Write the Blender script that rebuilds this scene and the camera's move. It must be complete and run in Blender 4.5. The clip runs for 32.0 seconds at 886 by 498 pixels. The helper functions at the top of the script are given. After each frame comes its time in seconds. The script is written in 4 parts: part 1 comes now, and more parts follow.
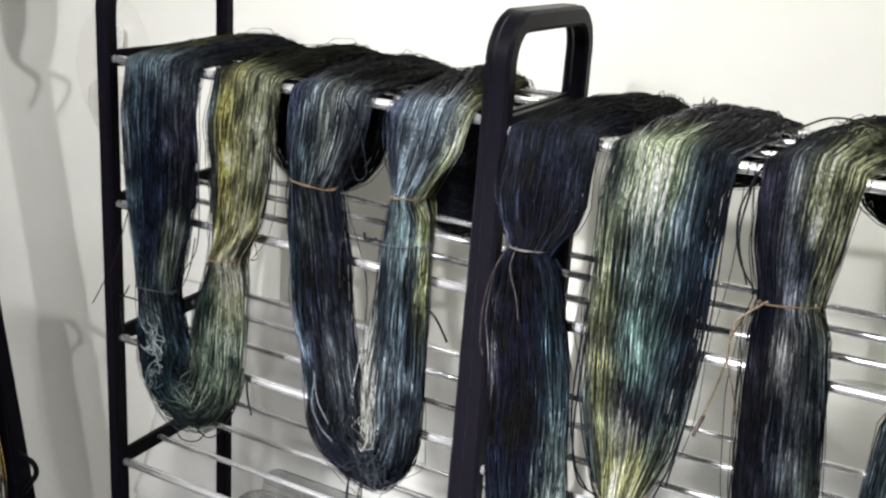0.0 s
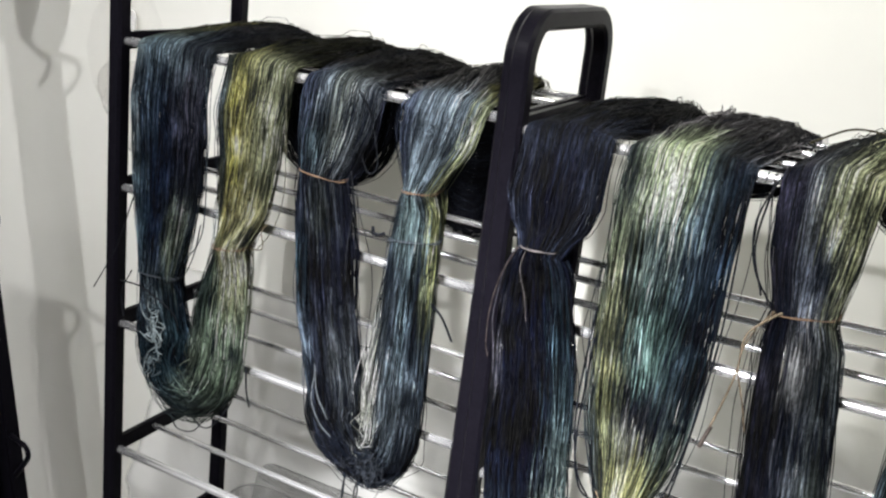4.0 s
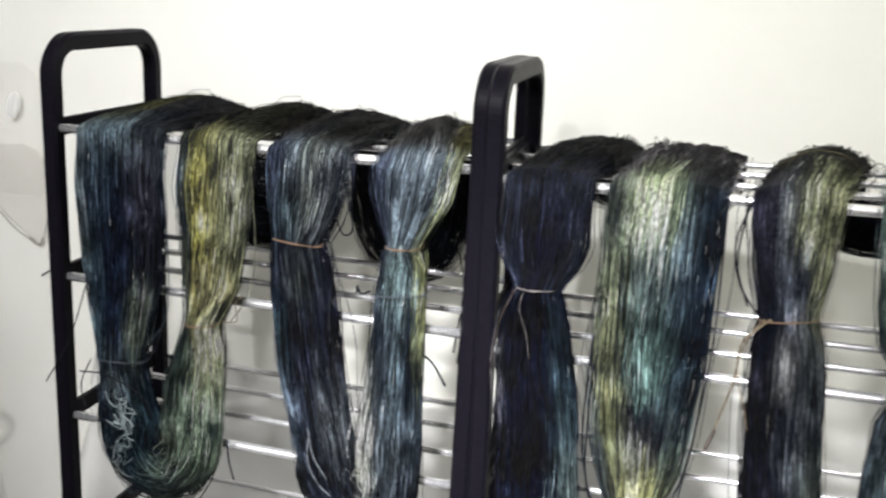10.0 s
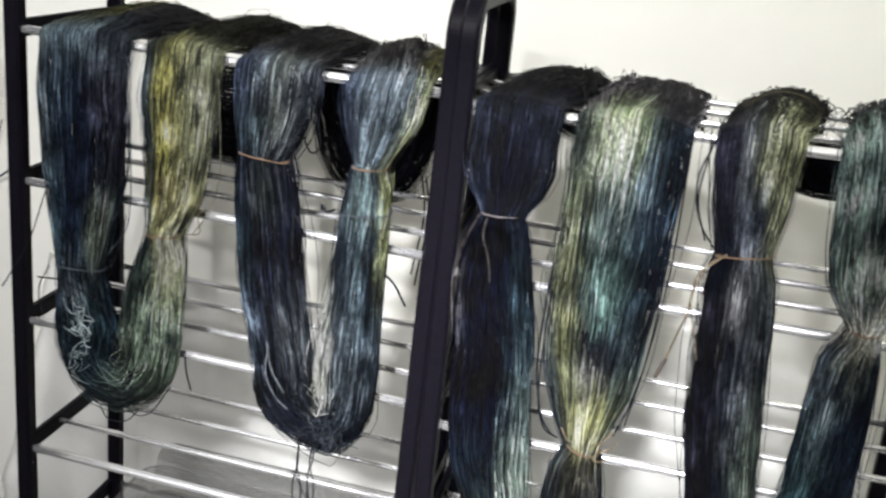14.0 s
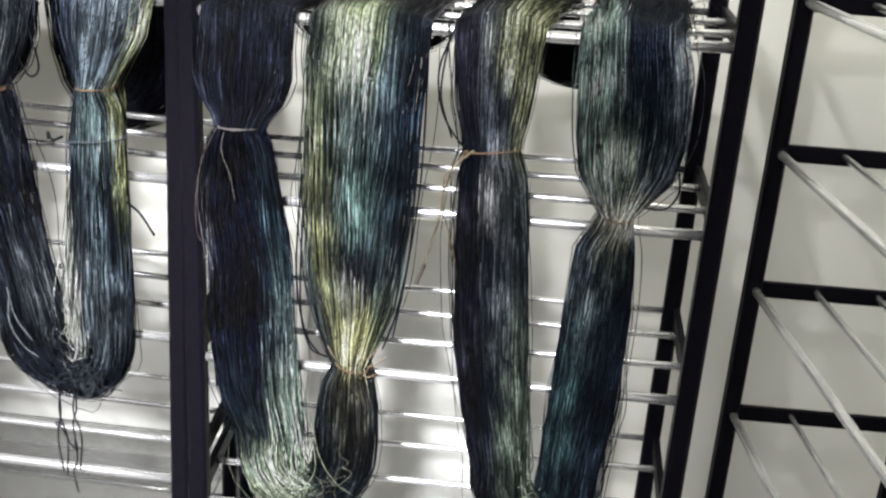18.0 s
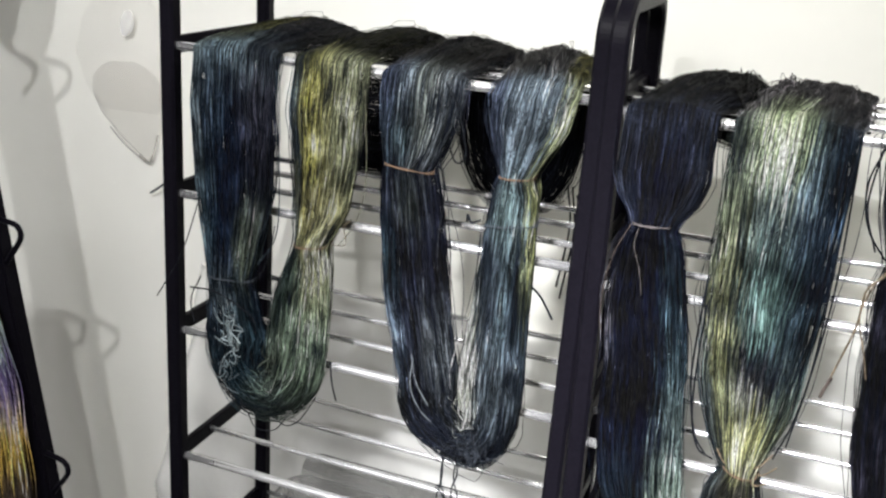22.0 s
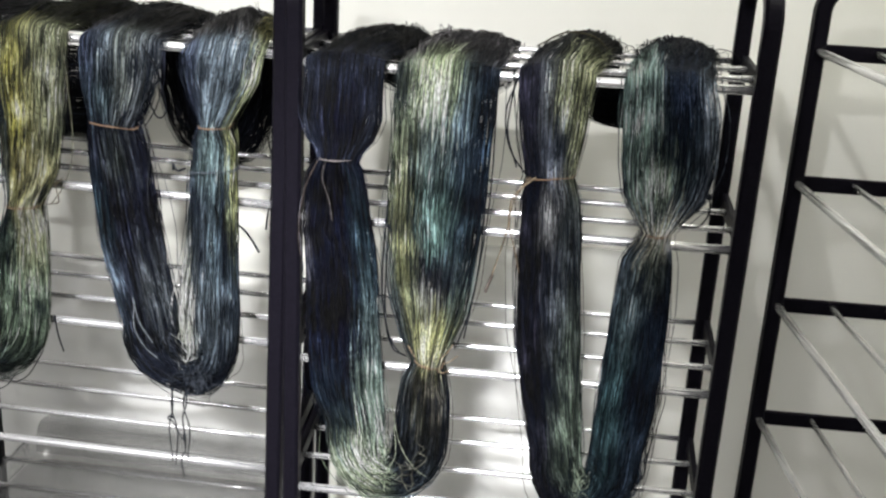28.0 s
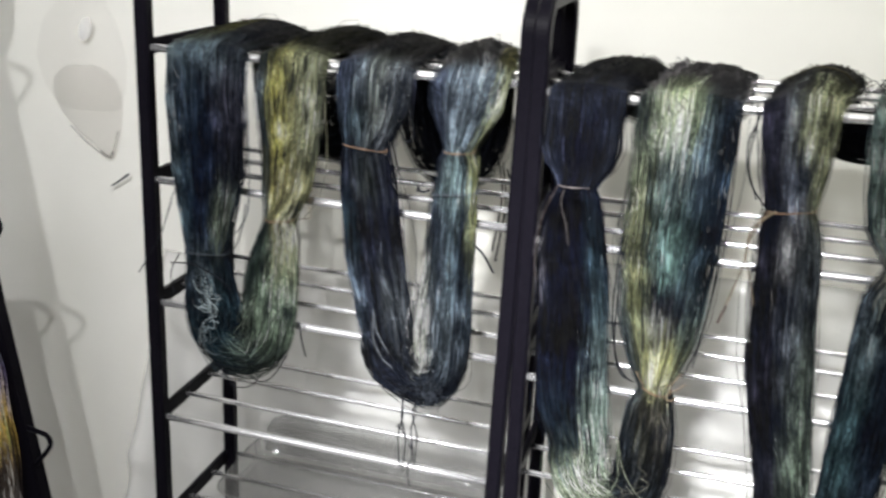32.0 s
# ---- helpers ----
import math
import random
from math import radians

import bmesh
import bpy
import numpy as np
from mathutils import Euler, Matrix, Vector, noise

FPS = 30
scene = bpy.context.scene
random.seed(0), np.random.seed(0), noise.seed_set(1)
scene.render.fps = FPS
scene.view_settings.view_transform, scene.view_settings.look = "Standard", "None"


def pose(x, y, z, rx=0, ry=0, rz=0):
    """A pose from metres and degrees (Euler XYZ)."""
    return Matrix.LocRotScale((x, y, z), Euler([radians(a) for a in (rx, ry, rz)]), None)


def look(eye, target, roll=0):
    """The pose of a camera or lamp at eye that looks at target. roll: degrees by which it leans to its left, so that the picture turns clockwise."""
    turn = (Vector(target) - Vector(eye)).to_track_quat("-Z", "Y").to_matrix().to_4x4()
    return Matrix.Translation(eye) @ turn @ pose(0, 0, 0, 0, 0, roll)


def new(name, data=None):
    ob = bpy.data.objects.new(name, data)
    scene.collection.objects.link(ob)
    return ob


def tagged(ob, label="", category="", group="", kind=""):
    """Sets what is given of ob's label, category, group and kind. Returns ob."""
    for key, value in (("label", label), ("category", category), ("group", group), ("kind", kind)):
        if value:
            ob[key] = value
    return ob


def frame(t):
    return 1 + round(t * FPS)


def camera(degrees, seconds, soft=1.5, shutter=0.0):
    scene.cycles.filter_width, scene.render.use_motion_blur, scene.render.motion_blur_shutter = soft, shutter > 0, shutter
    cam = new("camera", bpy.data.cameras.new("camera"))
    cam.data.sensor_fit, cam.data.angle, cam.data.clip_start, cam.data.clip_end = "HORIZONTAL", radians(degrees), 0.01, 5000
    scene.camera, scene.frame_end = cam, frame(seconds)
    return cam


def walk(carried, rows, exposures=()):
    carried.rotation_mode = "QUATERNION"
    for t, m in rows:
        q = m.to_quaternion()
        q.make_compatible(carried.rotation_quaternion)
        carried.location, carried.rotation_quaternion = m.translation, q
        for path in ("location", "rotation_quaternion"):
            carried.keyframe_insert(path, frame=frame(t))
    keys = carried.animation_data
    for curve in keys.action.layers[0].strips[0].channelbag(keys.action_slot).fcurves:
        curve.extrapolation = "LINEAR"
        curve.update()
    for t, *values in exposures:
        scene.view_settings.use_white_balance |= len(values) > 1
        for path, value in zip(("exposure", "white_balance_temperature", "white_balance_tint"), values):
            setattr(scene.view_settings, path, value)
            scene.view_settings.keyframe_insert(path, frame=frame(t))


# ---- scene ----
cam = camera(45.7, 32.0, soft=2.3, shutter=0.5)

PATH = [
    (0, (0.95, -0.935, 1.471), (0.06, 0.761, 0.894), 3.7),
    (0.5, (0.951, -0.923, 1.479), (0.077, 0.775, 0.886), 3.1),
    (1, (0.96, -0.922, 1.485), (0.069, 0.772, 0.904), 3.4),
    (1.5, (0.966, -0.921, 1.496), (0.063, 0.77, 0.925), 3.7),
    (2, (0.964, -0.919, 1.476), (0.049, 0.763, 0.9), 5.0),
    (2.5, (0.957, -0.907, 1.478), (0.027, 0.759, 0.877), 4.7),
    (4.5, (0.931, -0.932, 1.455), (0.048, 0.773, 0.894), 6.5),
    (5, (0.926, -0.919, 1.465), (0.041, 0.779, 0.888), 5.9),
    (5.5, (0.925, -0.921, 1.459), (0.048, 0.777, 0.87), 5.6),
    (6, (0.935, -0.916, 1.474), (0.059, 0.781, 0.881), 4.1),
    (6.5, (0.947, -0.919, 1.479), (0.052, 0.781, 0.924), 4.8),
    (7, (0.951, -0.922, 1.472), (0.062, 0.78, 0.914), 5.7),
    (7.5, (0.944, -0.926, 1.482), (0.049, 0.774, 0.926), 5.1),
    (8, (0.925, -0.934, 1.471), (0.047, 0.768, 0.894), 4.9),
    (8.5, (0.904, -0.941, 1.459), (0.039, 0.773, 0.9), 5.1),
    (9, (0.859, -0.964, 1.47), (0.013, 0.745, 0.867), 3.6),
    (9.5, (0.822, -0.992, 1.443), (0.055, 0.782, 0.926), 3.5),
    (10, (0.781, -1.042, 1.477), (0.223, 0.817, 0.994), 2.3),
    (10.5, (0.774, -1.079, 1.494), (0.309, 0.788, 0.948), 3.1),
    (11, (0.805, -1.025, 1.51), (0.3, 0.814, 0.908), 2.7),
    (11.5, (0.763, -1.057, 1.492), (0.209, 0.765, 0.881), 3.8),
    (12, (0.752, -1.06, 1.478), (0.187, 0.766, 0.887), 4.2),
    (12.5, (0.76, -1.047, 1.473), (0.15, 0.764, 0.884), 4.4),
    (13, (0.757, -1.053, 1.479), (0.152, 0.762, 0.898), 4.9),
    (13.5, (0.74, -1.062, 1.483), (0.188, 0.762, 0.879), 5.7),
    (14, (0.766, -1.059, 1.478), (0.326, 0.792, 0.863), 5.8),
    (14.5, (0.811, -1.015, 1.45), (0.365, 0.839, 0.848), 5.1),
    (15, (0.836, -0.983, 1.446), (0.434, 0.873, 0.818), 4.5),
    (15.5, (0.851, -0.964, 1.439), (0.483, 0.895, 0.799), 3.8),
    (17.5, (0.857, -1.004, 1.457), (0.737, 0.871, 0.772), 4.1),
    (18, (0.856, -0.996, 1.453), (0.71, 0.864, 0.732), 3.8),
    (18.5, (0.855, -0.991, 1.44), (0.706, 0.861, 0.699), 3.9),
    (19, (0.867, -0.999, 1.458), (0.748, 0.887, 0.805), 4.0),
    (19.5, (0.865, -1.008, 1.477), (0.696, 0.896, 0.888), 2.4),
    (20, (0.84, -0.998, 1.502), (0.425, 0.859, 0.886), 2.0),
    (20.5, (0.799, -1.018, 1.489), (0.17, 0.779, 0.876), 2.4),
    (21, (0.791, -1.019, 1.474), (0.086, 0.766, 0.91), 3.2),
    (21.5, (0.766, -1.043, 1.476), (0.04, 0.73, 0.901), 3.1),
    (22, (0.752, -1.042, 1.467), (0.06, 0.733, 0.858), 3.5),
    (22.5, (0.743, -1.063, 1.46), (0.098, 0.726, 0.842), 2.9),
    (23, (0.762, -1.055, 1.449), (0.128, 0.735, 0.821), 2.7),
    (23.5, (0.763, -1.11, 1.469), (0.182, 0.698, 0.843), 3.1),
    (24, (0.796, -1.153, 1.439), (0.185, 0.66, 0.858), 4.9),
    (24.5, (0.788, -1.187, 1.477), (0.241, 0.647, 0.898), 4.3),
    (26.5, (0.798, -1.208, 1.487), (0.454, 0.679, 0.918), 4.1),
    (27, (0.812, -1.197, 1.481), (0.506, 0.684, 0.875), 3.6),
    (27.5, (0.823, -1.187, 1.483), (0.579, 0.697, 0.858), 3.2),
    (28, (0.826, -1.18, 1.477), (0.628, 0.705, 0.84), 3.2),
    (28.5, (0.831, -1.18, 1.476), (0.659, 0.704, 0.827), 3.5),
    (29, (0.834, -1.186, 1.48), (0.668, 0.699, 0.832), 3.6),
    (29.5, (0.834, -1.186, 1.47), (0.68, 0.705, 0.838), 3.4),
    (30, (0.833, -1.188, 1.471), (0.678, 0.705, 0.848), 2.8),
    (30.5, (0.823, -1.198, 1.47), (0.63, 0.694, 0.85), 3.0),
    (31, (0.806, -1.211, 1.467), (0.54, 0.675, 0.858), 2.8),
    (31.5, (0.802, -1.217, 1.489), (0.369, 0.628, 0.85), 1.8),
    (32, (0.778, -1.229, 1.485), (0.232, 0.597, 0.877), 2.5),
]
walk(cam, [(t, look(eye, target, roll)) for t, eye, target, roll in PATH], [(0, 0.10), (8, 0.12), (14, 0.09), (19, 0.12), (22, 0.09), (28, 0.03), (32, 0.05)])

# ---- world and light ----
world = bpy.data.worlds.new("world")
scene.world = world
world.use_nodes = True
world.node_tree.nodes["Background"].inputs["Color"].default_value = (0.9, 0.95, 1.0, 1)
world.node_tree.nodes["Background"].inputs["Strength"].default_value = 0.15


CEILING = 2.5
# first two set from hook shadows; the narrow last one added to brighten lower wall
LAMPS = [((0.27, -1.10, 2.13), (-0.26, 0.38, 0.96), 84, 46, 0.018), ((-0.03, -1.10, 2.13), (-0.34, 0.38, 0.96), 84, 42, 0.018), ((0.56, -1.02, 2.38), (0.57, 0.38, 1.20), 54, 64, 0.030), ((0.60, -2.20, 2.38), (0.54, 0.38, 0.60), 22, 930, 0.11)]
for eye, aim, cone, watts, soft in LAMPS:
    data = bpy.data.lights.new("spotlight_beam", "SPOT")
    data.energy, data.color, data.shadow_soft_size = watts, (1.0, 1.0, 1.01), soft
    data.spot_size, data.spot_blend = radians(cone), 1.0
    new("spotlight_beam", data).matrix_world = look(eye, aim)
# unseen panels added as fill for the yarn, rod reflections and right wall
PANELS = [(-0.75, -2.9, 5, (1.0, 1.0, 1.0)), (0.20, -3.1, 24, (1.0, 1.0, 1.11)), (1.60, -3.2, 0.5, (1.0, 1.0, 1.0)), (1.75, -0.04, 23, (1.0, 1.0, 0.87))]
for lx, ly, watts, tint in PANELS:
    data = bpy.data.lights.new("fill_panel_light", "AREA")
    data.shape, data.size, data.size_y, data.energy, data.color = "RECTANGLE", 1.15, 0.52, watts, tint
    new("fill_panel_light", data).matrix_world = pose(lx, ly, CEILING - 0.05)

# ---- materials ----


def node_material(name):
    m = bpy.data.materials.new(name)
    m.use_nodes = True
    nt = m.node_tree
    return m, nt, nt.nodes["Principled BSDF"]


def noise_node(nt, scale, detail=3.0, rough=0.55, stretch=None):
    tc = nt.nodes.new("ShaderNodeTexCoord")
    mp = nt.nodes.new("ShaderNodeMapping")
    if stretch:
        mp.inputs["Scale"].default_value = stretch
    nt.links.new(tc.outputs["Object"], mp.inputs["Vector"])
    nz = nt.nodes.new("ShaderNodeTexNoise")
    nz.inputs["Scale"].default_value = scale
    nz.inputs["Detail"].default_value = detail
    nz.inputs["Roughness"].default_value = rough
    nt.links.new(mp.outputs["Vector"], nz.inputs["Vector"])
    return nz


def ramp(nt, source, c0, c1, p0=0.35, p1=0.65):
    r = nt.nodes.new("ShaderNodeValToRGB")
    r.color_ramp.elements[0].position, r.color_ramp.elements[0].color = p0, (*c0, 1)
    r.color_ramp.elements[1].position, r.color_ramp.elements[1].color = p1, (*c1, 1)
    nt.links.new(source, r.inputs["Fac"])
    return r


def add_bump(nt, bsdf, source, strength, distance):
    b = nt.nodes.new("ShaderNodeBump")
    b.inputs["Strength"].default_value = strength
    b.inputs["Distance"].default_value = distance
    nt.links.new(source, b.inputs["Height"])
    nt.links.new(b.outputs["Normal"], bsdf.inputs["Normal"])
    return b


def surface(name, c0, c1, scale, rough=0.5, metal=0.0, bump=0.0, dist=0.001, rough_range=None, stretch=None, specular=0.5):
    m, nt, p = node_material(name)
    nz = noise_node(nt, scale, 5.0, 0.6, stretch)
    r = ramp(nt, nz.outputs["Fac"], c0, c1)
    nt.links.new(r.outputs["Color"], p.inputs["Base Color"])
    p.inputs["Roughness"].default_value = rough
    p.inputs["Metallic"].default_value = metal
    p.inputs["Specular IOR Level"].default_value = specular
    if rough_range:
        n2 = noise_node(nt, scale * 0.3, 4.0)
        mr = nt.nodes.new("ShaderNodeMapRange")
        mr.inputs["To Min"].default_value, mr.inputs["To Max"].default_value = rough_range
        nt.links.new(n2.outputs["Fac"], mr.inputs["Value"])
        nt.links.new(mr.outputs["Result"], p.inputs["Roughness"])
    if bump:
        n3 = noise_node(nt, scale * 2.5, 4.0)
        add_bump(nt, p, n3.outputs["Fac"], bump, dist)
    return m


BLACK = surface("black_powder_coat", (0.0034, 0.0031, 0.0048), (0.0062, 0.0055, 0.0085), 300, bump=0.25, dist=0.0004, rough_range=(0.30, 0.42), specular=0.032)
CHROME = surface("chrome", (0.76, 0.76, 0.78), (0.86, 0.86, 0.87), 60, metal=0.80, rough_range=(0.17, 0.32))
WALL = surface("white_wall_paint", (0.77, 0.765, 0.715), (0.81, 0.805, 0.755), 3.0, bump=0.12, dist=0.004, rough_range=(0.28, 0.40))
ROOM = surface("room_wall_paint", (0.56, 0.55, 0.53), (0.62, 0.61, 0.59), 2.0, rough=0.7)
CEIL = surface("ceiling_paint", (0.78, 0.78, 0.77), (0.82, 0.82, 0.81), 2.0, rough=0.8)
FLOOR = surface("grey_floor", (0.15, 0.147, 0.14), (0.20, 0.195, 0.185), 4.0, bump=0.1, dist=0.002, rough_range=(0.35, 0.6))
TIE = surface("tan_tie_thread", (0.075, 0.045, 0.026), (0.14, 0.085, 0.050), 400, rough=0.8)
PALE_TIE = surface("grey_tie_thread", (0.055, 0.048, 0.050), (0.105, 0.090, 0.092), 400, rough=0.8)
DARK_TIE = surface("dark_tie_thread", (0.015, 0.02, 0.03), (0.04, 0.05, 0.06), 400, rough=0.8)


def yarn_material(name, rough, spec):
    m, nt, p = node_material(name)
    at = nt.nodes.new("ShaderNodeAttribute")
    at.attribute_name = "dye"
    nz = noise_node(nt, 620, 3.0, 0.75, (1.0, 1.0, 0.20))
    mr = nt.nodes.new("ShaderNodeMapRange")
    mr.inputs["From Min"].default_value, mr.inputs["From Max"].default_value = 0.38, 0.72
    mr.inputs["To Min"].default_value, mr.inputs["To Max"].default_value = 0.30, 2.1
    nt.links.new(nz.outputs["Fac"], mr.inputs["Value"])
    mul = nt.nodes.new("ShaderNodeVectorMath")
    mul.operation = "SCALE"
    nt.links.new(at.outputs["Color"], mul.inputs[0])
    nt.links.new(mr.outputs["Result"], mul.inputs["Scale"])
    # pale undyed speckle, with the yarn's short silvery glints put into the colour
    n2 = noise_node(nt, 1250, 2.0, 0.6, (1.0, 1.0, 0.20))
    glint_fleck = ramp(nt, n2.outputs["Fac"], (0, 0, 0), (0.13, 0.13, 0.13), 0.66, 0.73)
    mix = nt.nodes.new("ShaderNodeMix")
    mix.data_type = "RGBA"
    nt.links.new(glint_fleck.outputs["Color"], mix.inputs["Factor"])
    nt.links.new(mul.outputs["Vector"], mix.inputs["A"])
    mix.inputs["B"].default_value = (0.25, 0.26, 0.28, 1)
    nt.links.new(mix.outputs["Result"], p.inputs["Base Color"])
    p.inputs["Roughness"].default_value = rough
    p.inputs["Specular IOR Level"].default_value = spec
    ply = nt.nodes.new("ShaderNodeTexNoise")
    ply.inputs["Scale"].default_value = 1400
    ply.inputs["Detail"].default_value = 2
    tc = nt.nodes.new("ShaderNodeTexCoord")
    nt.links.new(tc.outputs["Object"], ply.inputs["Vector"])
    add_bump(nt, p, ply.outputs["Fac"], 0.6, 0.0006)
    return m


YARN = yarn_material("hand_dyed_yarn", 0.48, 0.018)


def clear_plastic(name, rough, tint, alpha):
    m, nt, p = node_material(name)
    p.inputs["Base Color"].default_value = (*tint, 1)
    p.inputs["Roughness"].default_value = rough
    p.inputs["Alpha"].default_value = alpha
    p.inputs["Specular IOR Level"].default_value = 0.8
    nz = noise_node(nt, 18, 4.0)
    add_bump(nt, p, nz.outputs["Fac"], 0.5, 0.01)
    return m


CLEAR = clear_plastic("clear_plastic", 0.10, (0.84, 0.86, 0.86), 0.28)
FROST = clear_plastic("hazy_plastic", 0.45, (0.44, 0.39, 0.34), 0.13)
HOOD = clear_plastic("thin_clear_plastic", 0.22, (0.62, 0.57, 0.52), 0.06)
SEAM = clear_plastic("grey_plastic_seam", 0.4, (0.32, 0.29, 0.27), 0.30)
GLINT = clear_plastic("pale_glint_plastic", 0.2, (0.95, 0.95, 0.95), 0.42)
TRAY = clear_plastic("grey_clear_plastic", 0.12, (0.17, 0.17, 0.165), 0.42)
FILM = clear_plastic("clear_film", 0.22, (0.86, 0.86, 0.86), 0.38)


def glow(name, colour, strength):
    m, nt, p = node_material(name)
    p.inputs["Base Color"].default_value = (0.9, 0.9, 0.9, 1)
    p.inputs["Emission Color"].default_value = (*colour, 1)
    p.inputs["Emission Strength"].default_value = strength
    return m


DIFFUSER = glow("spot_lens", (1.0, 0.98, 0.93), 60.0)
PANEL = glow("fill_panel_glow", (1.0, 0.98, 0.94), 2.4)
LAMP_RIM = surface("lamp_rim_white", (0.8, 0.8, 0.8), (0.85, 0.85, 0.85), 20, rough=0.4)

# ---- mesh helpers ----


def part(name, bm, material, parent=None, label=""):
    """Links a bmesh as one mesh object under a thing or a part."""
    me = bpy.data.meshes.new(name)
    bm.to_mesh(me)
    bm.free()
    return part_mesh(name, me, material, parent, label)


def part_mesh(name, me, material, parent=None, label=""):
    if material and not me.materials:
        me.materials.append(material)
    ob = new(name, me)
    if parent:
        ob.parent = parent
    if label:
        tagged(ob, label)
    return ob


def thing(name, label, category, group="", at=None):
    ob = new(name)
    if at is not None:
        ob.matrix_world = at
    return tagged(ob, label, category, group)


def box(bm, x0, x1, y0, y1, z0, z1, bevel=0.0):
    m = Matrix.Translation(((x0 + x1) / 2, (y0 + y1) / 2, (z0 + z1) / 2)) @ Matrix.Diagonal((x1 - x0, y1 - y0, z1 - z0, 1))
    g = bmesh.ops.create_cube(bm, size=1, matrix=m)
    if bevel:
        es = list({e for v in g["verts"] for e in v.link_edges})
        bmesh.ops.bevel(bm, geom=es, offset=bevel, segments=2, affect="EDGES", profile=0.6)
    return bm


def smooth_faces(bm):
    for f in bm.faces:
        f.smooth = True
    return bm


def tube_arrays(pts, radius, sides=6, closed=False, up=(0, 1, 0)):
    """Vertices and faces of a round tube along pts (n x 3)."""
    pts = np.asarray(pts, float)
    n = len(pts)
    if closed:
        tan = np.roll(pts, -1, 0) - np.roll(pts, 1, 0)
    else:
        tan = np.gradient(pts, axis=0)
    tan /= np.linalg.norm(tan, axis=1, keepdims=True) + 1e-12
    side = np.cross(tan, np.array(up, float))
    weak = np.linalg.norm(side, axis=1) < 0.15
    side[weak] = np.cross(tan[weak], (0.9, 0.1, 0.3))
    side /= np.linalg.norm(side, axis=1, keepdims=True)
    over = np.cross(side, tan)
    ang = np.arange(sides) * 2 * math.pi / sides
    rad = np.broadcast_to(np.asarray(radius, float), (n,))
    ring = side[:, None] * np.cos(ang)[None, :, None] + over[:, None] * np.sin(ang)[None, :, None]
    verts = (pts[:, None] + ring * rad[:, None, None]).reshape(-1, 3)
    i = np.arange(n if closed else n - 1)[:, None]
    j = np.arange(sides)[None, :]
    a, b = i % n, (i + 1) % n
    k = (j + 1) % sides
    faces = np.stack([a * sides + j, a * sides + k, b * sides + k, b * sides + j], -1).reshape(-1, 4)
    return verts, faces


def tube_mesh(name, tubes, sides=6, closed=False, colours=None, caps=True):
    """One mesh of several tubes; tubes: list of (points, radius)."""
    vs, fs, cs, base, ends = [], [], [], 0, []
    for n, (pts, radius) in enumerate(tubes):
        v, f = tube_arrays(pts, radius, sides, closed)
        vs.append(v)
        fs.append(f + base)
        if caps and not closed:
            ends.append(list(range(base, base + sides))[::-1])
            ends.append(list(range(base + len(v) - sides, base + len(v))))
        if colours is not None:
            cs.append(np.repeat(colours[n], sides, axis=0))
        base += len(v)
    me = bpy.data.meshes.new(name)
    me.from_pydata(np.concatenate(vs).tolist(), [], np.concatenate(fs).tolist() + ends)
    me.polygons.foreach_set("use_smooth", [True] * len(me.polygons))
    if colours is not None:
        ca = me.color_attributes.new("dye", "FLOAT_COLOR", "POINT")
        col = np.concatenate(cs)
        ca.data.foreach_set("color", np.c_[col, np.ones(len(col))].ravel().astype(np.float32))
    me.update()
    return me


def strip_sweep(bm, path, x0, x1, depth, bevel=0.002):
    """A flat bar of width x0..x1 and that depth, bent along a path in the y-z plane."""
    path = np.asarray(path, float)
    tan = np.gradient(path, axis=0)
    tan /= np.linalg.norm(tan, axis=1, keepdims=True)
    nor = np.c_[-tan[:, 1], tan[:, 0]]
    h, b = depth / 2, bevel
    prof = [(x0 + b, -h), (x1 - b, -h), (x1, -h + b), (x1, h - b), (x1 - b, h), (x0 + b, h), (x0, h - b), (x0, -h + b)]
    rings = []
    for p, n in zip(path, nor):
        rings.append([bm.verts.new((x, p[0] + n[0] * d, p[1] + n[1] * d)) for x, d in prof])
    for r0, r1 in zip(rings, rings[1:]):
        for k in range(8):
            bm.faces.new((r0[k], r0[(k + 1) % 8], r1[(k + 1) % 8], r1[k]))
    bm.faces.new(rings[0][::-1])
    bm.faces.new(rings[-1])
    bmesh.ops.recalc_face_normals(bm, faces=bm.faces)
    return bm


# ---- room ----
WALL_Y = 0.38


def room_box(name, x0, x1, y0, y1, z0, z1, material, label, category="wall"):
    bm = box(bmesh.new(), x0, x1, y0, y1, z0, z1)
    return tagged(part(name, bm, material), label, category, kind="structure")


room_box("wall_north", -2.2, 3.2, WALL_Y, WALL_Y + 0.12, 0, CEILING, WALL, "smooth off-white painted wall behind the yarn racks")
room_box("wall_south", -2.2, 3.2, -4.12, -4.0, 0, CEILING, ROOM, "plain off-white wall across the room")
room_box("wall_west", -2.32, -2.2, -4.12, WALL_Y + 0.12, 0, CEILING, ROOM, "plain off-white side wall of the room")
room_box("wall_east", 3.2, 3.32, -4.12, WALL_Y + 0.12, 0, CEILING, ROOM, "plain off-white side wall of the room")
room_box("floor", -2.32, 3.32, -4.12, WALL_Y + 0.12, -0.1, 0, FLOOR, "grey smooth floor under the racks", "floor")
room_box("ceiling", -2.32, 3.32, -4.12, WALL_Y + 0.12, CEILING, CEILING + 0.1, CEIL, "plain white painted ceiling", "ceiling")


